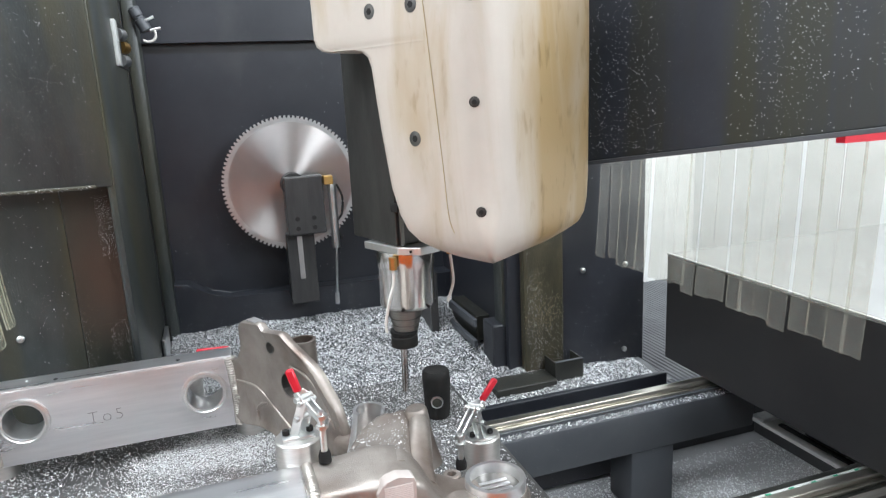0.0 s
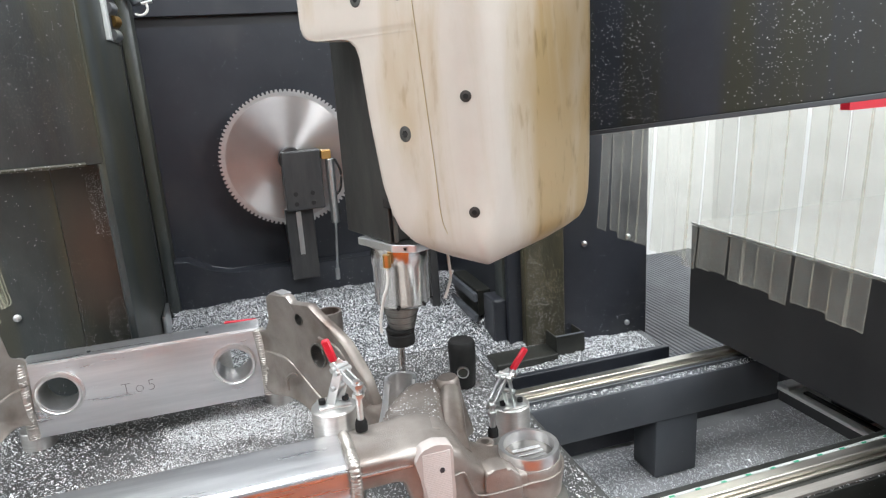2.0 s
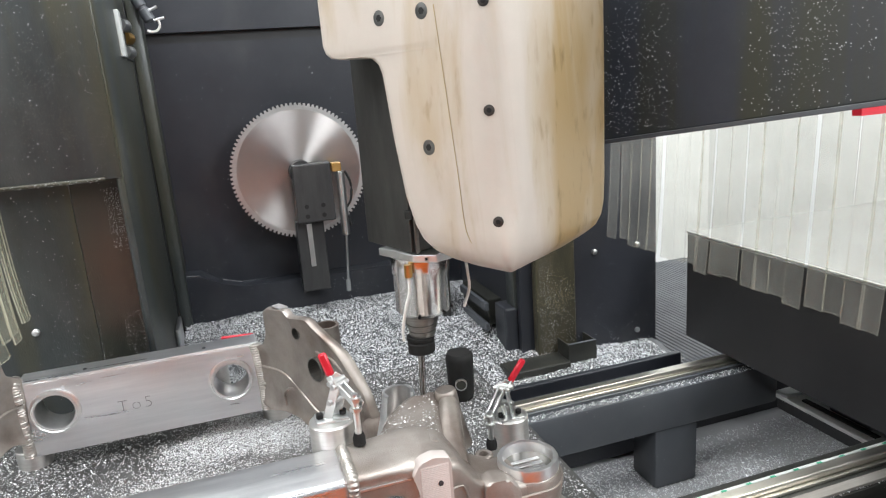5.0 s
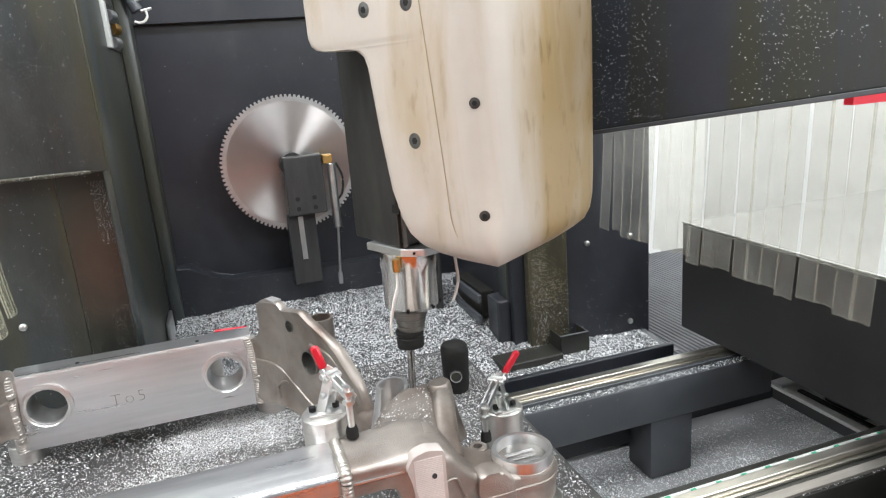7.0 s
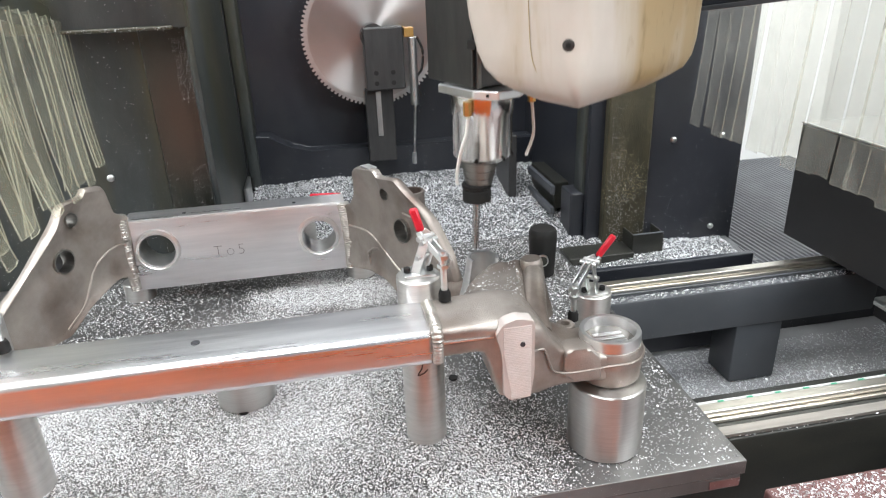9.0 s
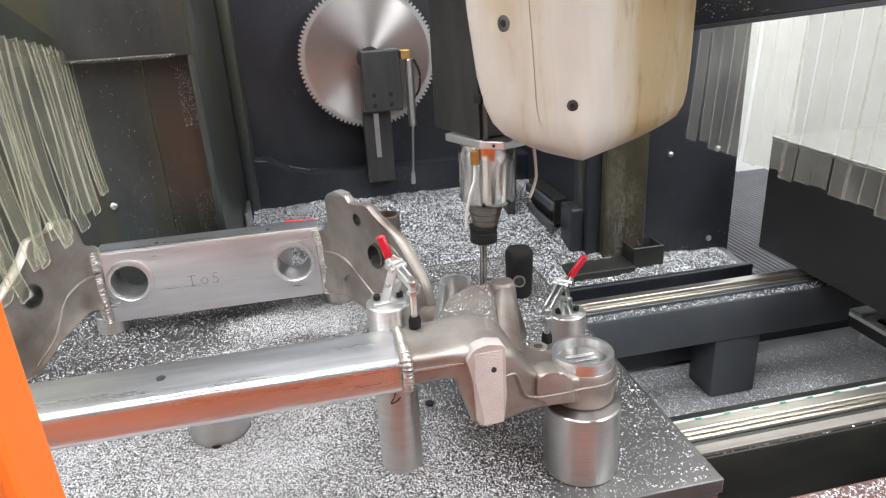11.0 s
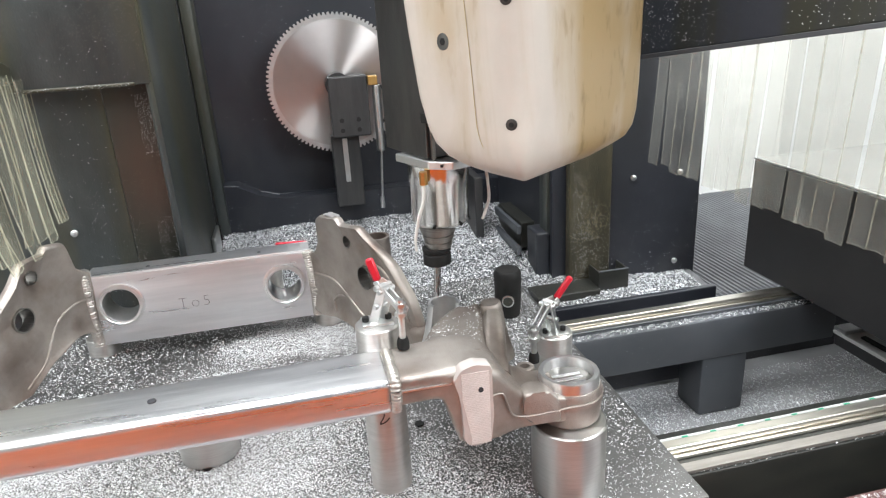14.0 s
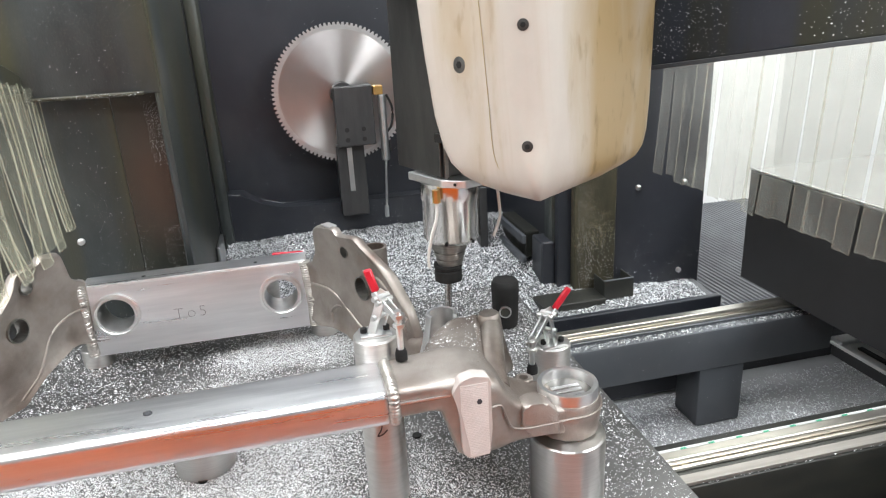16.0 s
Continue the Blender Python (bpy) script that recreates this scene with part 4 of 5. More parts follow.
part("flange_screw", prism([(0.2985, 1.1930), (0.3020, 1.1905), (0.3030, 1.1930), (0.2995, 1.1955)], 1.1565, 1.1605, 0.0003), RUBBER, head)
SX, SY = 0.309, 1.262
bm = bmesh.new()
lathe(bm, (SX, SY, 1.046), (SX, SY, 1.152), [(0, 0.032), (0.006, 0.042), (0.010, 0.0455), (0.012, 0.047), (0.075, 0.047), (0.078, 0.049), (0.106, 0.049)], 48)
spindle = part("spindle", bm, SPINDLE, head, "polished spindle nose", smooth=True)
bm = bmesh.new()
lathe(bm, (SX - 0.006, SY, 1.006), (SX - 0.006, SY, 1.048), [(0, 0.0205), (0.006, 0.0212), (0.0065, 0.0225), (0.013, 0.0235), (0.0135, 0.0220), (0.017, 0.0222), (0.0175, 0.0250), (0.025, 0.0262), (0.0255, 0.0245), (0.029, 0.0248), (0.0295, 0.0285), (0.042, 0.0305)], 40)
holder = part("tool_holder", bm, STEEL_DARK, head, "stepped steel tool holder", smooth=True)
bm = bmesh.new()
lathe(bm, (SX - 0.010, SY, 0.978), (SX - 0.010, SY, 1.009), [(0, 0.019), (0.002, 0.0232), (0.019, 0.0232), (0.021, 0.0212), (0.023, 0.0212), (0.025, 0.0240), (0.030, 0.0240), (0.031, 0.0225)], 40)
part("collet_nut", bm, RUBBER, holder, "black collet nut", smooth=True)
bm = bmesh.new()
lathe(bm, (SX - 0.014, SY, 0.895), (SX - 0.011, SY, 0.980), [(0, 0.0055), (0.03, 0.0058), (0.085, 0.0062)], 14)
part("cutter", bm, STEEL, holder, "slim steel end mill", smooth=True)
for an in (-60, -115, -20):
    bm = bmesh.new()
    p = (SX + 0.047 * math.cos(radians(an)), SY + 0.047 * math.sin(radians(an)), 1.056)
    q = (SX + 0.0485 * math.cos(radians(an)), SY + 0.0485 * math.sin(radians(an)), 1.056)
    rod(bm, p, q, 0.003, 10)
    part("spindle_screw", bm, RUBBER, spindle)
for pts, top in (((((0.276, 1.215, 1.128)), (0.272, 1.205, 1.105), (0.262, 1.195, 1.085), (0.254, 1.195, 1.05), (0.254, 1.195, 1.03)), (0.276, 1.215, 1.148)),
                 (((0.385, 1.25, 1.135), (0.386, 1.245, 1.11), (0.385, 1.24, 1.085), (0.372, 1.235, 1.055)), (0.385, 1.25, 1.152))):
    bm = bmesh.new()
    sweep(bm, smooth_path(pts), 0.0026)
    hose = part("coolant_hose", bm, HOSE, head, "small bent coolant tube", smooth=True)
    bm = bmesh.new()
    rod(bm, pts[0], top, 0.0065, 8)
    part("hose_fitting", bm, BRASS, hose)

# ---- fixture posts and clamps ----
def post(name, x, y, r, top, mat, label, chamfer=0.002):
    bm = bmesh.new()
    tall = top - PLATE_Z
    lathe(bm, (0, 0, 0), (0, 0, tall), [(0, r - chamfer), (chamfer, r), (tall - chamfer, r), (tall, r - chamfer)], 48)
    ob = part(name, bm, mat, smooth=True)
    ob.location = (x, y, PLATE_Z)
    return tagged(ob, label, "fixture post", "fixture posts")


post("support_cylinder", 0.346, 0.789, 0.0545, 0.868, TURNED, "turned steel support cylinder under the cast cup")
post("support_cylinder", -0.195, 1.030, 0.048, 0.835, TURNED, "short turned steel cylinder standing on the plate")
post("support_cylinder", 0.034, 1.478, 0.033, 0.796, PILLAR, "short aluminium post under the rear tube")
post("support_cylinder", -0.463, 1.485, 0.033, 0.796, PILLAR, "short aluminium post under the rear tube")
post("clamp_post", 0.089, 0.866, 0.031, 1.028, PILLAR, "tall aluminium post carrying a toggle clamp")
post("clamp_post", 0.400, 0.985, 0.033, 0.905, PILLAR, "aluminium post carrying a toggle clamp")
post("clamp_post", -0.485, 0.875, 0.034, 1.028, PILLAR, "tall aluminium post carrying a toggle clamp")
post("clamp_post", -0.09, 1.555, 0.028, 0.908, PILLAR, "aluminium post carrying a red clamp behind the rear tube")


def toggle_clamp(foot, pivot, elbow, tip, grip_low, grip_top, label):
    """foot: on its post; tip: the lower end of its bolt."""
    f, p, e, t, a, b = (Vector(v) for v in (foot, pivot, elbow, tip, grip_low, grip_top))
    base = empty("toggle_clamp", f)
    inv = -f

    def add(name, bm, mat, parent=base, label="", smooth=True):
        bmesh.ops.translate(bm, verts=bm.verts, vec=inv)
        return part(name, bm, mat, parent, label, smooth)

    side = (e - p).cross(Vector((0, 0, 1))).normalized()
    bm = bmesh.new()
    box(bm, f.x - 0.022, f.x + 0.022, f.y - 0.016, f.y + 0.016, f.z, f.z + 0.004, 0.001)
    add("foot_plate", bm, ZINC)
    for k in (-1, 1):
        bm = bmesh.new()
        bar(bm, f + side * 0.008 * k, p + side * 0.008 * k, 0.003, 0.013, 0.0008)
        add("cheek", bm, ZINC)
        bm = bmesh.new()
        bar(bm, p + side * 0.005 * k, e + side * 0.005 * k + (e - p).normalized() * 0.008, 0.003, 0.010, 0.0008)
        add("clamp_arm", bm, ZINC)
        bm = bmesh.new()
        bar(bm, p + side * 0.010 * k, a + side * 0.004 * k, 0.0025, 0.010, 0.0008)
        add("link", bm, ZINC)
    for q in (p, p.lerp(f, 0.45), p.lerp(a, 0.4)):
        bm = bmesh.new()
        rod(bm, q - side * 0.014, q + side * 0.014, 0.004, 12)
        add("rivet", bm, ZINC)
    for sx in (-0.016, 0.016):
        bm = bmesh.new()
        lathe(bm, (f.x + sx, f.y, f.z + 0.004), (f.x + sx, f.y, f.z + 0.011), [(0, 0.0048), (0.0065, 0.0048), (0.007, 0.004)], 12)
        add("socket_screw", bm, RUBBER)
    bm = bmesh.new()
    lathe(bm, t, Vector((t.x, t.y, e.z + 0.014)), [(0.010, 0.0046), (e.z - t.z + 0.014, 0.0046)], 14)
    bolt = add("clamp_bolt", bm, ZINC)
    for dz in (0.004, -0.010):
        bm = bmesh.new()
        lathe(bm, (t.x, t.y, e.z + dz), (t.x, t.y, e.z + dz + 0.005), [(0, 0.0085), (0.005, 0.0085)], 6)
        add("nut", bm, ZINC, bolt, smooth=False)
    bm = bmesh.new()
    lathe(bm, t, (t.x, t.y, t.z + 0.016), [(0, 0.0085), (0.010, 0.0085), (0.016, 0.0065)], 16)
    add("rubber_tip", bm, RUBBER, bolt, "black rubber tip")
    bm = bmesh.new()
    bar(bm, a, b, 0.0072, 0.0115, 0.0025)
    add("grip", bm, RED, base, "red plastic grip")
    return tagged(base, label, "toggle clamp", "toggle clamps")


toggle_clamp((0.090, 0.868, 1.028), (0.105, 0.858, 1.080), (0.121, 0.834, 1.061), (0.119, 0.830, 1.002), (0.095, 0.860, 1.094), (0.086, 0.862, 1.127), "zinc toggle clamp with red grip, closed on the casting")
toggle_clamp((0.398, 0.975, 0.905), (0.374, 0.944, 0.976), (0.338, 0.912, 0.951), (0.334, 0.900, 0.903), (0.389, 0.944, 0.986), (0.414, 0.944, 1.020), "zinc toggle clamp with red grip, closed beside the cast cup")
toggle_clamp((-0.485, 0.875, 1.028), (-0.475, 0.866, 1.064), (-0.440, 0.838, 1.052), (-0.437, 0.832, 1.003), (-0.478, 0.868, 1.080), (-0.445, 0.88, 1.120), "zinc toggle clamp with red grip on the far post")
toggle_clamp((-0.09, 1.555, 0.908), (-0.08, 1.55, 0.924), (-0.05, 1.535, 0.926), (-0.045, 1.525, 0.918), (0.004, 1.520, 0.940), (-0.066, 1.520, 0.944), "zinc toggle clamp with its red grip lying flat behind the tube")

# ---- welded aluminium subframe ----
frame_work = tagged(empty("subframe"), "welded aluminium car subframe of extruded tubes and cast corner nodes", "car subframe")


tube = part("front_tube", boxed(-0.80, 0.092, 0.752, 0.846, 0.950, 0.999, bevel=0.010, seg=5), ALU, frame_work, "bright extruded aluminium front tube", smooth=True)
# dark discs on the tube paint the shade of its drilled holes
for hx in (-0.205, -0.60):
    bm = bmesh.new()
    lathe(bm, (hx, 0.80, 0.9985), (hx, 0.80, 1.0005), [(0, 0.0055), (0.002, 0.0055)], 14)
    part("hole_shade_disc", bm, INK_AND_HOLE_SHADE, tube)

# rear tube, open through its two bushings
Y0, Y1 = 1.430, 1.488
Z0, Z1 = 0.800, 0.950
HOLES = [(-0.393, 0.885, 0.044), (-0.054, 0.881, 0.044)]
rear = part("rear_tube", slab_with_holes(bmesh.new(), lambda s, z, d: (s, Y0 + d, z), -0.450, 0.008, Z0, Z1, HOLES, 0.004, 40), ALU, frame_work, "bright extruded aluminium rear tube", smooth=True)
part("back_wall", slab_with_holes(bmesh.new(), lambda s, z, d: (s, Y1 - d, z), -0.450, 0.008, Z0, Z1, HOLES, 0.004, 40), ALU, rear)
part("top_wall", boxed(-0.450, 0.008, Y0 + 0.0005, Y1 - 0.0005, Z1 - 0.001, Z1 + 0.005, bevel=0.002), ALU, rear)
part("bottom_wall", boxed(-0.450, 0.008, Y0 + 0.0005, Y1 - 0.0005, Z0 - 0.005, Z0 + 0.001, bevel=0.002), ALU, rear)
for hx, hz, hr in HOLES:
    bm = bmesh.new()
    lathe(bm, (hx, Y0 - 0.008, hz), (hx, Y1 + 0.004, hz), [(0.002, 0.0405), (0, 0.042), (0.0015, 0.047), (0.010, 0.047), (0.010, 0.0435), (Y1 - Y0 + 0.012, 0.0435), (Y1 - Y0 + 0.012, 0.0350), (0.006, 0.0350), (0.002, 0.037), (0.002, 0.0405)], 48, caps=False)
    part("bushing", bm, MACHINED, rear, "turned bushing ring", smooth=True)
# holes in the top wall, painted as dark discs
for hx in (-0.33, -0.10):
    bm = bmesh.new()
    lathe(bm, (hx, 1.45, Z1 + 0.0045), (hx, 1.45, Z1 + 0.0062), [(0, 0.004), (0.0017, 0.004)], 12)
    part("hole_shade_disc", bm, INK_AND_HOLE_SHADE, rear)


def weld(pts, r, name="weld_bead"):
    """One bead along a path, rippled every 5 mm."""
    path = smooth_path(pts, 40)
    bm = bmesh.new()
    rings, total, last = [], 0.0, path[0]
    for i, p in enumerate(path):
        total += (p - last).length
        last = p
        turn = (path[min(i + 1, len(path) - 1)] - path[max(i - 1, 0)]).to_track_quat("Z", "Y").to_matrix()
        rr = r * (0.86 + 0.14 * abs(math.cos(math.pi * total / 0.0052))) * (0.55 if i in (0, len(path) - 1) else 1)
        rings.append([bm.verts.new(p + turn @ Vector((rr * math.cos(math.pi * k / 6), rr * math.sin(math.pi * k / 6), 0))) for k in range(12)])
    for one, two in zip(rings, rings[1:]):
        for k in range(12):
            bm.faces.new((one[k], one[(k + 1) % 12], two[(k + 1) % 12], two[k]))
    bm.faces.new(rings[0][::-1])
    bm.faces.new(rings[-1])
    return part(name, bm, WELD, frame_work, "rippled weld bead", smooth=True)


weld([(0.094, 0.752, 0.957), (0.094, 0.749, 0.975), (0.094, 0.752, 0.997), (0.094, 0.775, 1.001), (0.094, 0.82, 1.001), (0.094, 0.846, 0.99)], 0.0078)
weld([(0.012, 1.428, 0.800), (0.012, 1.425, 0.86), (0.008, 1.425, 0.92), (0.004, 1.428, 0.952)], 0.0135)
weld([(0.016, 1.424, 0.868), (0.018, 1.422, 0.862), (0.018, 1.424, 0.856)], 0.016)
weld([(-0.452, 1.426, 0.800), (-0.452, 1.423, 0.87), (-0.452, 1.426, 0.953), (-0.452, 1.445, 0.956)], 0.0115)


place_r = lug_place((0.0, 1.425), (0.2, 1.03))
place_l0 = lug_place((-0.44, 1.425), (-0.62, 1.06))


def place_l(s, z, d):
    return place_l0(s, z, -d)


def rounded(outline, n=3):
    pts = [Vector((s, z, 0)) for s, z in outline]
    out = []
    m = len(pts)
    for i in range(m):
        a, b, c = pts[i - 1], pts[i], pts[(i + 1) % m]
        p, q = b.lerp(a, 0.2), b.lerp(c, 0.2)
        for k in range(n + 1):
            t = k / n
            v = p * (1 - t) ** 2 + b * 2 * t * (1 - t) + q * t * t
            out.append((v.x, v.y))
    return out


def cast_body(bm, place, outline, centre, thick=0.018):
    """A rounded casting over an outline: raised rim, dished middle."""
    pts = rounded(outline)
    cs, cz = centre
    rings = []
    for f, d in ((0.985, thick), (1.0, thick * 0.6), (0.995, 0.006), (0.975, 0.001), (0.945, 0.0), (0.90, 0.002), (0.75, 0.007), (0.5, 0.010), (0.25, 0.008)):
        ring = []
        for s, z in pts:
            ps, pz = cs + (s - cs) * f, cz + (z - cz) * f
            ring.append(bm.verts.new(place(ps, pz, d + 0.006 * noise.noise((ps * 14, pz * 14, cs)) * (f < 0.97))))
        rings.append(ring)
    for a, b in zip(rings, rings[1:]):
        n = len(a)
        for i in range(n):
            bm.faces.new((a[i], a[(i + 1) % n], b[(i + 1) % n], b[i]))
    bm.faces.new(rings[0])
    bm.faces.new(rings[-1])
    return bm


def bored(ob, cutters):
    """Cuts round bores through a casting."""
    bm = bmesh.new()
    for p, q, r in cutters:
        rod(bm, p, q, r, 28)
    bmesh.ops.recalc_face_normals(bm, faces=bm.faces)
    me = bpy.data.meshes.new("cutter")
    bm.to_mesh(me)
    bm.free()
    tool = new("cutter", me)
    mod = ob.modifiers.new("bores", "BOOLEAN")
    mod.operation, mod.object, mod.solver = "DIFFERENCE", tool, "EXACT"
    bpy.context.view_layer.update()
    done = bpy.data.meshes.new_from_object(ob.evaluated_get(bpy.context.evaluated_depsgraph_get()))
    ob.modifiers.clear()
    ob.data = done
    bpy.data.objects.remove(tool)
    bpy.data.meshes.remove(me)


def lug(name, place, outline, centre, holes, ribs, label):
    ob = part(name, cast_body(bmesh.new(), place, outline, centre), CAST, frame_work, label, smooth=True)
    bored(ob, [(Vector(place(s, z, -0.02)), Vector(place(s, z, 0.05)), r) for s, z, r in holes])
    for s, z, r in holes:
        a, b = Vector(place(s, z, 0.004)), Vector(place(s, z, 0.034))
        bm = bmesh.new()
        lathe(bm, a, b, [(0.0, r * 1.02), (0.030, r * 0.98), (0.030, r * 0.86), (0.0, r * 0.90), (0.0, r * 1.02)], 28, caps=False)
        part("bore_sleeve", bm, STEEL_DARK, ob, smooth=True)
    for s, z, r in holes[1:]:
        bm = bmesh.new()
        lathe(bm, Vector(place(s, z - r * 0.25, 0.026)), Vector(place(s, z - r * 0.25, 0.030)), [(0, r * 0.62), (0.004, r * 0.62)], 24)
        part("bore_floor", bm, BLOCK, ob, "dark floor of the open bore")
        bm = bmesh.new()
        lathe(bm, Vector(place(s, z - r * 0.45, 0.0245)), Vector(place(s, z - r * 0.45, 0.027)), [(0, r * 0.22), (0.0025, r * 0.22)], 14)
        part("bore_screw", bm, INK_AND_HOLE_SHADE, ob)
    for rib in ribs:
        bm = bmesh.new()
        sweep(bm, smooth_path([place(s, z, 0.006) for s, z in rib]), 0.0030)
        part("cast_rib", bm, CAST, ob, smooth=True)
    return ob


right_lug = lug("cast_lug", place_r, [(-0.010, 0.945), (0.036, 0.960), (0.058, 0.990), (0.057, 1.040), (0.075, 1.050), (0.139, 1.058), (0.154, 1.046), (0.217, 1.055), (0.243, 1.041), (0.329, 1.007), (0.381, 0.951), (0.405, 0.895), (0.36, 0.85), (0.285, 0.822), (0.214, 0.808), (0.153, 0.827), (0.096, 0.824), (0.033, 0.808), (-0.006, 0.815)], (0.19, 0.92),
    [(0.172, 1.014, 0.0125), (0.226, 0.952, 0.0245)], [[(0.02, 0.905), (0.09, 0.912), (0.14, 0.900), (0.19, 0.872), (0.24, 0.848)], [(0.10, 0.838), (0.095, 0.862), (0.115, 0.880), (0.14, 0.888)], [(0.235, 0.99), (0.29, 0.985), (0.335, 0.955), (0.365, 0.905)]], "sand-cast aluminium rear lug with two bores")
part("cut_top", boxed(-0.012, 0.022, -0.010, 0.010, 0.0, 0.003, bevel=0.001), ALU, right_lug).matrix_local = Matrix.Translation(place_r(0.105, 1.0535, 0.013)) @ pose(0, 0, 0, 0, 0, -63)
left_lug = lug("cast_lug", place_l, [(-0.012, 0.965), (0.024, 0.985), (0.036, 1.046), (0.081, 1.055), (0.092, 1.043), (0.145, 1.043), (0.169, 1.015), (0.262, 0.945), (0.335, 0.905), (0.36, 0.86), (0.31, 0.80), (0.245, 0.800), (0.200, 0.796), (0.137, 0.828), (0.051, 0.85), (0.0, 0.830)], (0.14, 0.92),
    [(0.128, 1.008, 0.0140), (0.167, 0.939, 0.0235)], [[(0.01, 0.912), (0.05, 0.915), (0.10, 0.900), (0.125, 0.868), (0.15, 0.838), (0.20, 0.812)]], "sand-cast aluminium lug with two bores")
bm = bmesh.new()
lathe(bm, (0.165, 1.49, 0.80), (0.165, 1.49, 0.945), [(0, 0.030), (0.145, 0.030), (0.145, 0.024), (0.12, 0.024)], 28, caps=False)
part("rear_boss", bm, CAST, right_lug, smooth=True)

# front casting node with saddle, pad and cup
bm = bmesh.new()
loft(bm, smoothed([(0.094, 0.800, 0.978, 0.047, 0.022), (0.125, 0.800, 0.979, 0.048, 0.021), (0.155, 0.801, 0.978, 0.050, 0.023), (0.166, 0.802, 0.960, 0.053, 0.042), (0.176, 0.803, 0.944, 0.056, 0.058), (0.205, 0.803, 0.940, 0.057, 0.060), (0.232, 0.805, 0.934, 0.055, 0.055),
                   (0.250, 0.805, 0.923, 0.051, 0.040), (0.268, 0.804, 0.914, 0.047, 0.030), (0.300, 0.803, 0.907, 0.044, 0.024), (0.335, 0.800, 0.903, 0.042, 0.022)]), 48, 7.0)
node = part("front_node", bm, CAST, frame_work, "sand-cast aluminium front node", smooth=True)


def saddle_mesh():
    """A sloping cast panel that widens towards the viewer, with drawn-down flanks."""
    bm = bmesh.new()
    ys = [0.80 + 0.168 * i / 24 for i in range(25)]
    rows = []
    for y in ys:
        left = float(np.interp(y, (0.80, 0.846, 0.866, 0.89, 0.92, 0.945, 0.968), (0.110, 0.114, 0.138, 0.156, 0.170, 0.182, 0.204)))
        right = float(np.interp(y, (0.80, 0.84, 0.88, 0.92, 0.968), (0.226, 0.234, 0.245, 0.258, 0.272)))
        low = float(np.interp(y, (0.80, 0.846, 0.875), (0.966, 0.962, 0.900)))
        top = float(np.interp(y, (0.80, 0.83, 0.86, 0.90, 0.94, 0.968), (0.9985, 0.9975, 0.990, 0.984, 0.984, 0.986)))
        section = [(left - 0.008, low), (left - 0.006, low * 0.6 + top * 0.4 - 0.006), (left - 0.004, top - 0.022), (left + 0.004, top - 0.012), (left + 0.014, top - 0.005), (left + 0.028, top - 0.001)]
        section += [(left + 0.028 + (right - left - 0.042) * k / 6, top - 0.003 * math.sin(math.pi * k / 6)) for k in range(1, 7)]
        section += [(right - 0.006, top - 0.002), (right, top - 0.009), (right + 0.006, top - 0.024), (right + 0.012, low * 0.5 + top * 0.5 - 0.014), (right + 0.016, low)]
        rows.append([bm.verts.new((x, y, z + 0.0012 * noise.noise((x * 30, y * 30, 1)))) for x, z in section])
    for a, b in zip(rows, rows[1:]):
        for i in range(len(a) - 1):
            bm.faces.new((a[i], a[i + 1], b[i + 1], b[i]))
    bm.faces.new(rows[0])
    bm.faces.new(rows[-1][::-1])
    low = [r[0] for r in rows] + [r[-1] for r in rows[::-1]]
    bm.faces.new(low)
    return bm


part("saddle", saddle_mesh(), CAST, node, smooth=True)
bm = bmesh.new()
lathe(bm, (0.288, 0.950, 0.895), (0.280, 0.952, 0.993), [(0, 0.030), (0.03, 0.024), (0.06, 0.0200), (0.090, 0.0182), (0.095, 0.0172), (0.098, 0.0150)], 32)
part("horn", bm, CAST, node, "cast horn with a flat top", smooth=True)
bm = bmesh.new()
loft(bm, smoothed([(0.800, 0.242, 0.934, 0.024, 0.026), (0.820, 0.246, 0.936, 0.024, 0.026), (0.850, 0.253, 0.938, 0.022, 0.028), (0.880, 0.262, 0.942, 0.021, 0.032), (0.910, 0.271, 0.946, 0.020, 0.037), (0.935, 0.278, 0.948, 0.019, 0.041), (0.950, 0.281, 0.948, 0.016, 0.041)]), 28, 2.6, "y")
part("horn_ridge", bm, CAST, node, smooth=True)
bm = bmesh.new()
loft(bm, smoothed([(0.955, 0.255, 0.905, 0.045, 0.040), (1.00, 0.235, 0.892, 0.040, 0.030), (1.04, 0.215, 0.885, 0.038, 0.026), (1.08, 0.195, 0.880, 0.034, 0.026)]), 28, 3.5, "y")
part("side_member", bm, CAST, node, smooth=True)
# open bore wall that the cutter works on
bm = bmesh.new()
wall_rings = []
for z, r, lean in ((0.875, 0.036, -0.018), (0.90, 0.033, -0.013), (0.925, 0.030, -0.009), (0.950, 0.0275, -0.006), (0.979, 0.026, -0.003)):
    arc = [radians(-35 + 250 * i / 26) for i in range(27)]
    outer = [bm.verts.new((0.219 + lean + r * math.cos(a), 1.008 + r * math.sin(a), z)) for a in arc]
    inner = [bm.verts.new((0.219 + lean + (r - 0.0050) * math.cos(a), 1.008 + (r - 0.0055) * math.sin(a), z)) for a in arc]
    wall_rings.append((outer, inner))
for (o0, i0), (o1, i1) in zip(wall_rings, wall_rings[1:]):
    for k in range(26):
        bm.faces.new((o0[k], o0[k + 1], o1[k + 1], o1[k]))
        bm.faces.new((i0[k + 1], i0[k], i1[k], i1[k + 1]))
    for k in (0, 26):
        bm.faces.new((o0[k], o1[k], i1[k], i0[k]))
for k in range(26):
    bm.faces.new((wall_rings[-1][0][k], wall_rings[-1][0][k + 1], wall_rings[-1][1][k + 1], wall_rings[-1][1][k]))
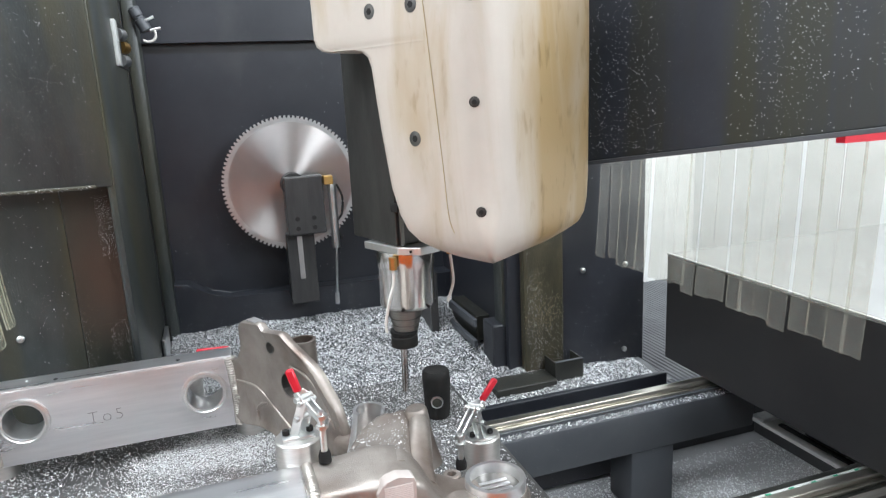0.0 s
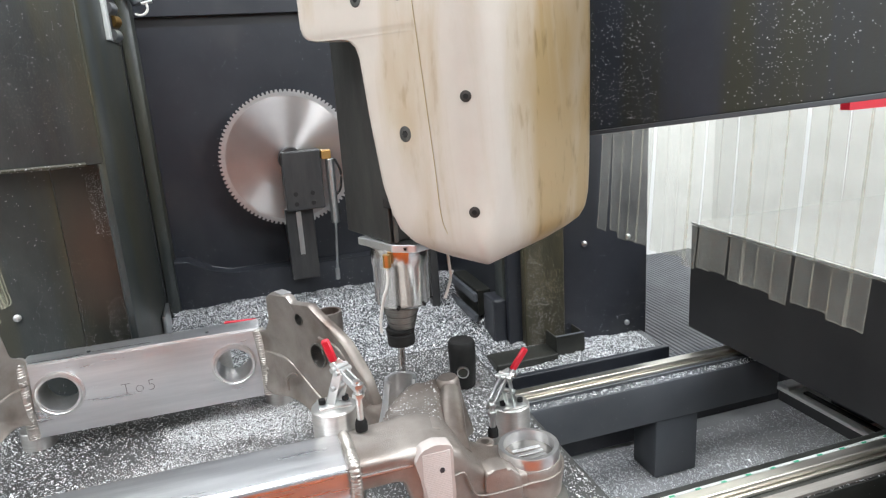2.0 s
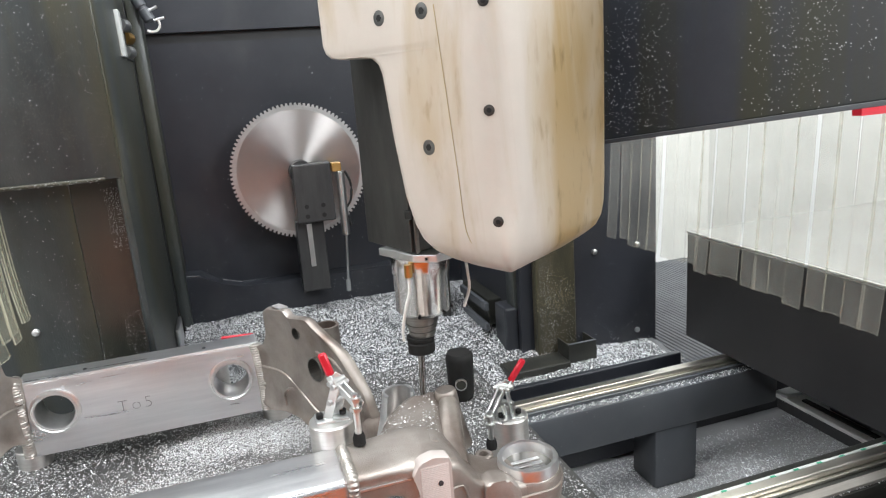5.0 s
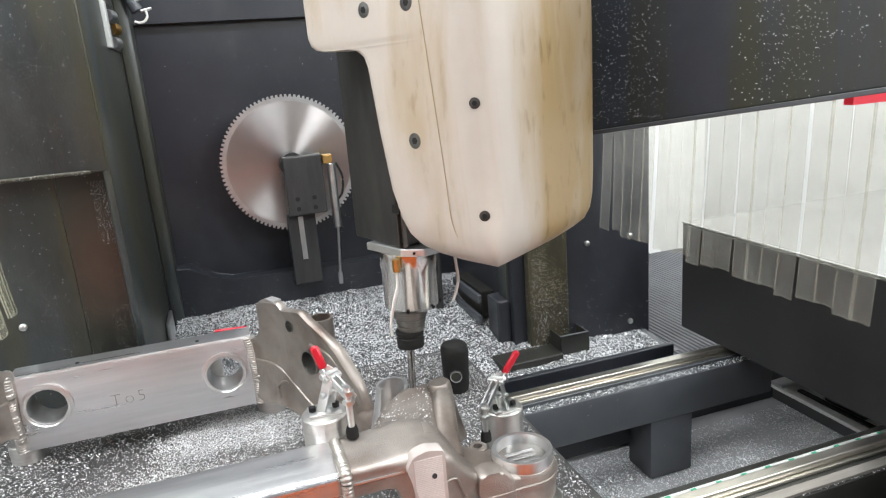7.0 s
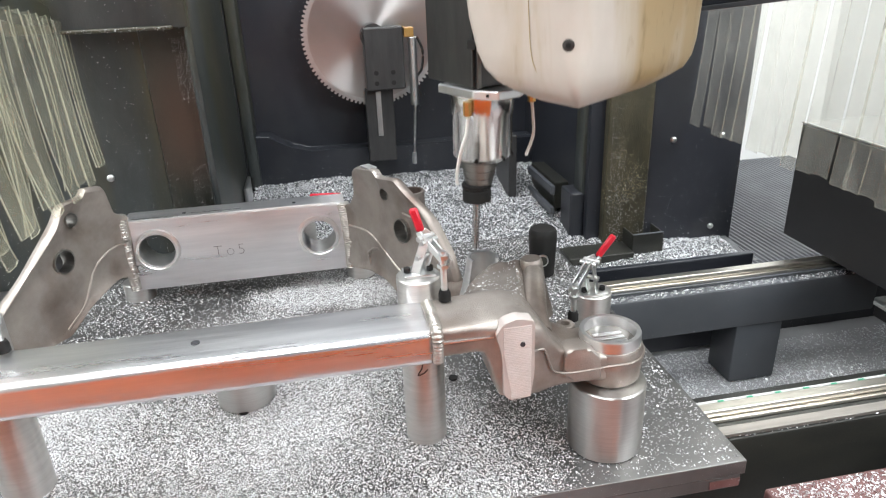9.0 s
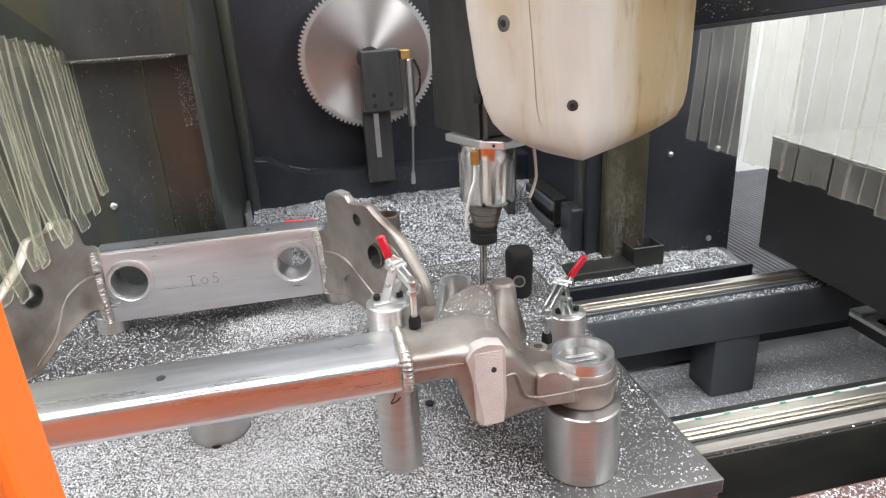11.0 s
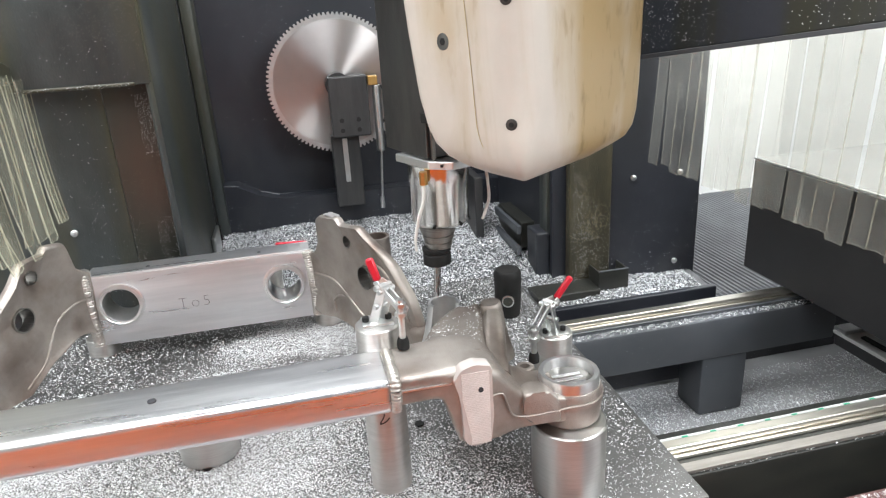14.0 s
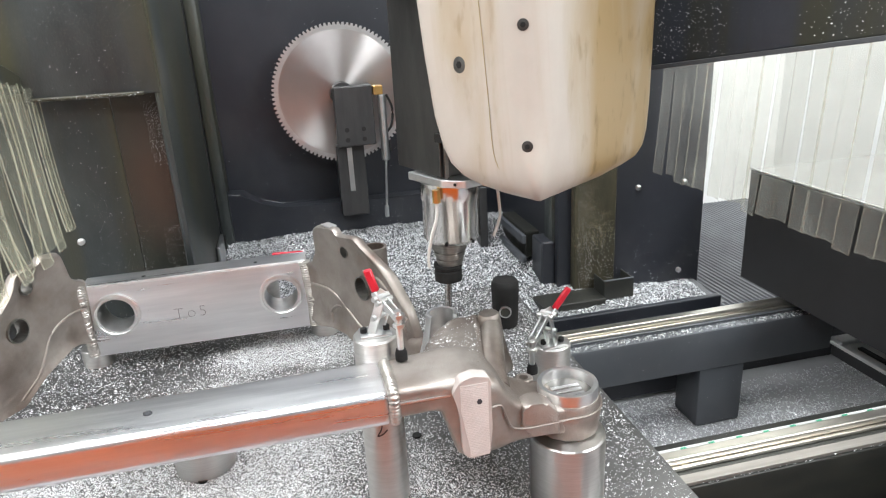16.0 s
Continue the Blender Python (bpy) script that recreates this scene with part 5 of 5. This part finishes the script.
part("bored_wall", bm, MACHINED, node, "freshly cut bright bore wall", smooth=True)
# cup
bm = bmesh.new()
lathe(bm, (0.350, 0.800, 0.868), (0.350, 0.800, 0.94), [(0, 0.041), (0.004, 0.045), (0.03, 0.0475), (0.034, 0.0485), (0.038, 0.0475), (0.052, 0.0465), (0.056, 0.0445)], 48)
cup = part("cast_cup", bm, CAST, node, smooth=True)
bm = bmesh.new()
lathe(bm, (0.350, 0.800, 0.915), (0.350, 0.800, 0.941), [(0.0, 0.0435), (0.024, 0.0435), (0.026, 0.0425), (0.026, 0.0365), (0.024, 0.0355), (0.0, 0.0355), (0.0, 0.0435)], 48, caps=False)
part("cup_ring", bm, MACHINED, cup, "bright turned ring", smooth=True)
bm = bmesh.new()
lathe(bm, (0.350, 0.800, 0.9235), (0.350, 0.800, 0.9255), [(0, 0.0358), (0.002, 0.0358)], 40)
part("cup_floor", bm, STEEL_DARK, cup, "dull machined floor of the cup")
for k in range(3):
    part("inlay_line", boxed(0.325 + 0.002 * k, 0.372, 0.787 + 0.011 * k, 0.792 + 0.011 * k, 0.9254, 0.9264), ALU, cup)
# fluted pad on the front
pad_out = [(0.178, 1.004), (0.196, 1.009), (0.219, 1.005), (0.219, 0.965), (0.220, 0.930), (0.215, 0.888), (0.186, 0.887), (0.178, 0.897), (0.177, 0.947), (0.174, 0.968), (0.168, 0.988)]
bm = bmesh.new()
outline_slab(bm, lambda s, z, d: (s, 0.7415 + d, z), rounded(pad_out), 0.02, 0.002)
pad = part("raw_pad", bm, PAD_GROOVE_SHADE, node, "pale fluted unmachined pad")
for k in range(42):
    z = 0.890 + 0.0026 * k
    left = 0.188 - 0.010 * min(max((z - 0.90) / 0.06, 0), 1)
    part("flute", boxed(left, 0.215, 0.7408, 0.7416, z, z + 0.0018), PAD, pad)
# the pad's small hole, its dark painted as a disc
bm = bmesh.new()
lathe(bm, (0.203, 0.7398, 0.972), (0.203, 0.7418, 0.972), [(0, 0.0035), (0.002, 0.0035)], 12)
part("pad_hole_shade", bm, INK_AND_HOLE_SHADE, pad)
part("parting_line", boxed(0.10, 0.168, 0.7490, 0.754, 0.9815, 0.9835), ALU, node, "bright parting line")
bm = bmesh.new()
outline_slab(bm, lambda s, z, d: (s, 0.7505 + d, z), rounded([(0.266, 0.943), (0.280, 0.946), (0.298, 0.945), (0.316, 0.930), (0.320, 0.890), (0.275, 0.897), (0.264, 0.912)]), 0.03, 0.004)
part("stepped_web", bm, CAST, node, smooth=True)
bm = bmesh.new()
sweep(bm, smooth_path([(0.219, 0.7455, 0.956), (0.234, 0.7475, 0.956), (0.241, 0.7490, 0.938), (0.248, 0.7500, 0.920), (0.256, 0.7505, 0.914), (0.275, 0.7505, 0.911), (0.300, 0.7510, 0.911), (0.333, 0.7525, 0.911), (0.362, 0.7530, 0.911), (0.384, 0.7650, 0.911), (0.396, 0.785, 0.912), (0.3985, 0.80, 0.913)], 3), 0.0015, 6)
part("parting_line", bm, CAST, node, "raised parting line")
bm = bmesh.new()
lathe(bm, (0.300, 0.845, 0.915), (0.300, 0.845, 0.932), [(0, 0.014), (0.015, 0.014), (0.017, 0.012), (0.017, 0.007), (0.004, 0.007)], 20, caps=False)
part("small_boss", bm, CAST, node, smooth=True)
# left front node, only just in view
bm = bmesh.new()
loft(bm, smoothed([(-0.80, 0.80, 0.972, 0.046, 0.025), (-0.84, 0.80, 0.965, 0.052, 0.036), (-0.90, 0.80, 0.945, 0.055, 0.05)]), 30, 4.5)
part("front_node", bm, CAST, frame_work, smooth=True)

# marker writing on the rear tube and on the post
def writing(name, body, size, m, mat, parent, label):
    cu = bpy.data.curves.new(name, "FONT")
    cu.body, cu.size, cu.extrude, cu.offset, cu.space_character = body, size, 0.0002, -0.0011, 1.25
    ob = new(name, cu)
    cu.materials.append(mat)
    ob.matrix_world = m
    ob.parent = parent
    ob["label"] = label
    return ob


writing("marker_writing", "To5", 0.036, pose(-0.282, Y0 - 0.0015, 0.857, 90, 0, 0), FADED, rear, "hand-written marker To5")
bm = bmesh.new()
sweep(bm, smooth_path([(0.076, 0.8372, 0.904), (0.084, 0.8352, 0.908), (0.083, 0.8352, 0.894), (0.077, 0.8368, 0.882), (0.085, 0.8350, 0.885), (0.091, 0.8346, 0.891)]), 0.0010, 6)
tagged(part("marker_scrawl", bm, INK_AND_HOLE_SHADE), "hand-drawn marker stroke on the aluminium post", "marker stroke")

# ---- mallet ----
mallet = tagged(empty("mallet", (0.442, 1.366, PLATE_Z)), "black rubber mallet head standing on the fixture plate", "mallet")
bm = bmesh.new()
lathe(bm, (0, 0, 0), (0, 0, 0.112), [(0, 0.024), (0.003, 0.027), (0.02, 0.029), (0.05, 0.0300), (0.095, 0.0320), (0.107, 0.0312), (0.114, 0.027), (0.1155, 0.020)], 36)
part("rubber_head", bm, RUBBER, mallet, smooth=True)
bm = bmesh.new()
lathe(bm, (-0.0088, -0.0270, 0.048), (-0.0112, -0.0345, 0.048), [(0, 0.0135), (0.0075, 0.0135), (0.0079, 0.0115), (0.006, 0.0112)], 24, caps=False)
part("handle_rim", bm, ZINC, mallet, "worn metal rim round the handle's end")
bm = bmesh.new()
lathe(bm, (-0.0088, -0.0270, 0.048), (-0.0112, -0.0345, 0.048), [(0, 0.0113), (0.0065, 0.0113)], 20)
part("handle_end", bm, RUST, mallet, "dark end of the handle")
bm = bmesh.new()
rod(bm, (0.009, 0.028, 0.048), (0.072, 0.22, 0.014), 0.011, 14)
part("handle", bm, RUST, mallet, "handle pointing away under the head")


# ---- scattered chips ----
def on_bed(rng, n):
    x, y = rng.uniform(-0.25, 1.14, n), rng.uniform(1.48, 2.2, n)
    z = np.array([bed_height(a, b) for a, b in zip(x, y)]) + rng.uniform(0, 0.003, n)
    return np.stack([x, y, z], 1)


def on_plate(rng, n):
    x, y = rng.uniform(-0.75, 0.52, n), rng.uniform(0.705, 1.59, n)
    keep = np.array([0.6 * noise.noise((a * 5, b * 5, 7)) + 0.35 * max(0, (a - 0.36) / 0.16) + (0.7 if a > 0.14 and b > 1.12 else 0.28 * min(1, max(0, b - 1.05) / 0.1)) > rng.uniform(-0.5, 0.45) for a, b in zip(x, y)])
    x, y = x[keep], y[keep]
    return np.stack([x, y, np.full(len(x), PLATE_Z + 0.001)], 1)


def dust_and_glare_on_plate(rng, n):
    x, y = rng.uniform(-0.75, 0.40, n), rng.uniform(0.702, 1.52, n)
    # extra density at the front left stands in for the lamp's glare
    keep = np.array([noise.noise((a * 3, b * 3, 17)) - max(0, a - 0.15) * 7.0 - max(0, b - 1.02) * 3.2 + 0.50 > rng.uniform(-0.2, 0.8) for a, b in zip(x, y)])
    drift = np.array([noise.noise((a * 7, b * 7, 4)) * 0.35 + noise.noise((a * 40, b * 40, 4)) * 0.12 for a, b in zip(x, y)])
    keep |= (np.hypot((x + 0.05) / 0.19, (y - 1.40) / 0.11) + drift < rng.uniform(0.55, 1.0, n)) & (rng.random(n) < 0.8)
    x, y = x[keep], y[keep]
    return np.stack([x, y, np.full(len(x), PLATE_Z + 0.0006)], 1)


def on_pan(rng, n):
    x, y = rng.uniform(0.45, 1.9, n), rng.uniform(0.6, 1.44, n)
    keep = np.array([noise.noise((a * 4, b * 4, 2)) - (a - 0.95) * 0.45 > rng.uniform(-0.9, 0.3) for a, b in zip(x, y)])
    return np.stack([x[keep], y[keep], np.full(keep.sum(), 0.4315)], 1)


def on_rails(rng, n):
    x = rng.uniform(0.53, 1.25, n)
    first = rng.random(n) < 0.6
    y = np.where(first, rng.uniform(1.28, 1.318, n), rng.uniform(0.805, 0.840, n))
    return np.stack([x, y, np.full(n, 0.702)], 1)


def on_casting(rng, n):
    x, y = rng.uniform(0.13, 0.28, n), rng.uniform(0.83, 0.966, n)
    out = []
    for a, b in zip(x, y):
        hit, p, nrm, _ = saddle_ob.ray_cast(Vector((a, b, 1.3)), Vector((0, 0, -1)))
        if hit and nrm.z > 0.5:
            out.append((p.x, p.y, p.z + 0.0008))
    return np.array(out)


def on_apron(rng, n):
    x, y = rng.uniform(0.565, 1.6, n), rng.uniform(0.31, 0.69, n)
    return np.stack([x, y, np.full(n, 0.7012)], 1)


saddle_ob = bpy.data.objects["saddle"]
bpy.context.view_layer.update()
tray_chips = chips("chip_drift", CHIP, 95000, on_bed, 1, (0.0010, 0.0027), "bright aluminium chips heaped on the tray")
chips("plate_chips", CHIP, 80000, on_plate, 2, (0.0006, 0.0018), "bright aluminium chips strewn over the fixture plate")
chips("plate_dust_and_glare", DUST_AND_GLARE, 420000, dust_and_glare_on_plate, 7, (0.0005, 0.0013), "fine aluminium dust on the fixture plate, denser in front for lamp glare")
chips("pan_chips", CHIP, 60000, on_pan, 3, (0.0010, 0.0030), "aluminium chips strewn over the pan")
chips("rail_chips", CHIP, 2600, on_rails, 4, (0.0008, 0.0022), "aluminium chips lying along the rails")
chips("apron_chips", CHIP, 45000, on_apron, 9, (0.0008, 0.0022), "aluminium chips strewn over the apron")
chips("casting_chips", CHIP, 420, on_casting, 5, (0.0005, 0.0013), "a few aluminium chips on the casting")


def on_gantry(rng, n):
    """Chips stuck to the oily sheet metal: x0, x1, y, z0, z1, share, clustering."""
    out = []
    for x0, x1, y, z0, z1, share, clump in ((0.0, 0.80, None, 1.36, 1.80, 0.34, 0.9), (-1.2, -0.21, 1.5435, 1.33, 1.75, 0.12, 0.6), (-0.9, -0.31, 1.6050, 0.75, 1.32, 0.08, 0.6), (-0.297, -0.21, 1.5985, 0.70, 1.32, 0.10, 0.9), (-0.245, -0.205, 1.5985, 0.70, 1.02, 0.12, 0.2), (-0.235, -0.205, 1.5985, 1.16, 1.30, 0.05, 0.3), (-0.43, -0.22, 1.5380, 1.320, 1.328, 0.012, 0.0), (0.792, 0.835, 1.6105, 0.62, 1.4, 0.12, 0.2),
                                            (0.79, 0.90, 1.6105, 0.62, 1.3, 0.17, 0.5), (0.91, 1.17, 1.6185, 0.63, 1.3, 0.04, 0.7), (-0.17, 0.75, 2.1285, 0.72, 0.90, 0.05, 0.7), (-0.17, 0.75, 2.1985, 0.92, 1.63, 0.04, 0.8)):
        k = int(n * share)
        x, z = rng.uniform(x0, x1, k), rng.uniform(z0, z1, k)
        keep = np.array([noise.noise((a * 7, (y or 0.83) * 3, b * 2.2)) > rng.uniform(-0.6, 0.6) * (1.2 - clump) + 0.15 * clump for a, b in zip(x, z)])
        if y is None:
            out.append(np.array([beam_place(a, b, -0.0008) for a, b in zip(x[keep], z[keep]) if b > beam_low(a) + 0.004]))
        else:
            out.append(np.stack([x[keep], np.full(keep.sum(), y), z[keep]], 1))
    return np.concatenate(out)


stuck = chips("clinging_swarf", CHIP, 26000, on_gantry, 8, (0.0003, 0.0011), "aluminium chips stuck to the oily panels")
for loose in (stuck, tray_chips):
    loose.parent = gantry
    del loose["category"]


# ---- what moves ----
def motions():
    walk(gantry, [(t, pose(g, 0, 0)) for t, g, hy in DRIVE])
    ts, gs, ys = zip(*DRIVE)
    walk(head, [(t, pose(float(np.interp(t, ts, gs)), float(np.interp(t, ts, ys)), z)) for t, z in PLUNGE])


motions()
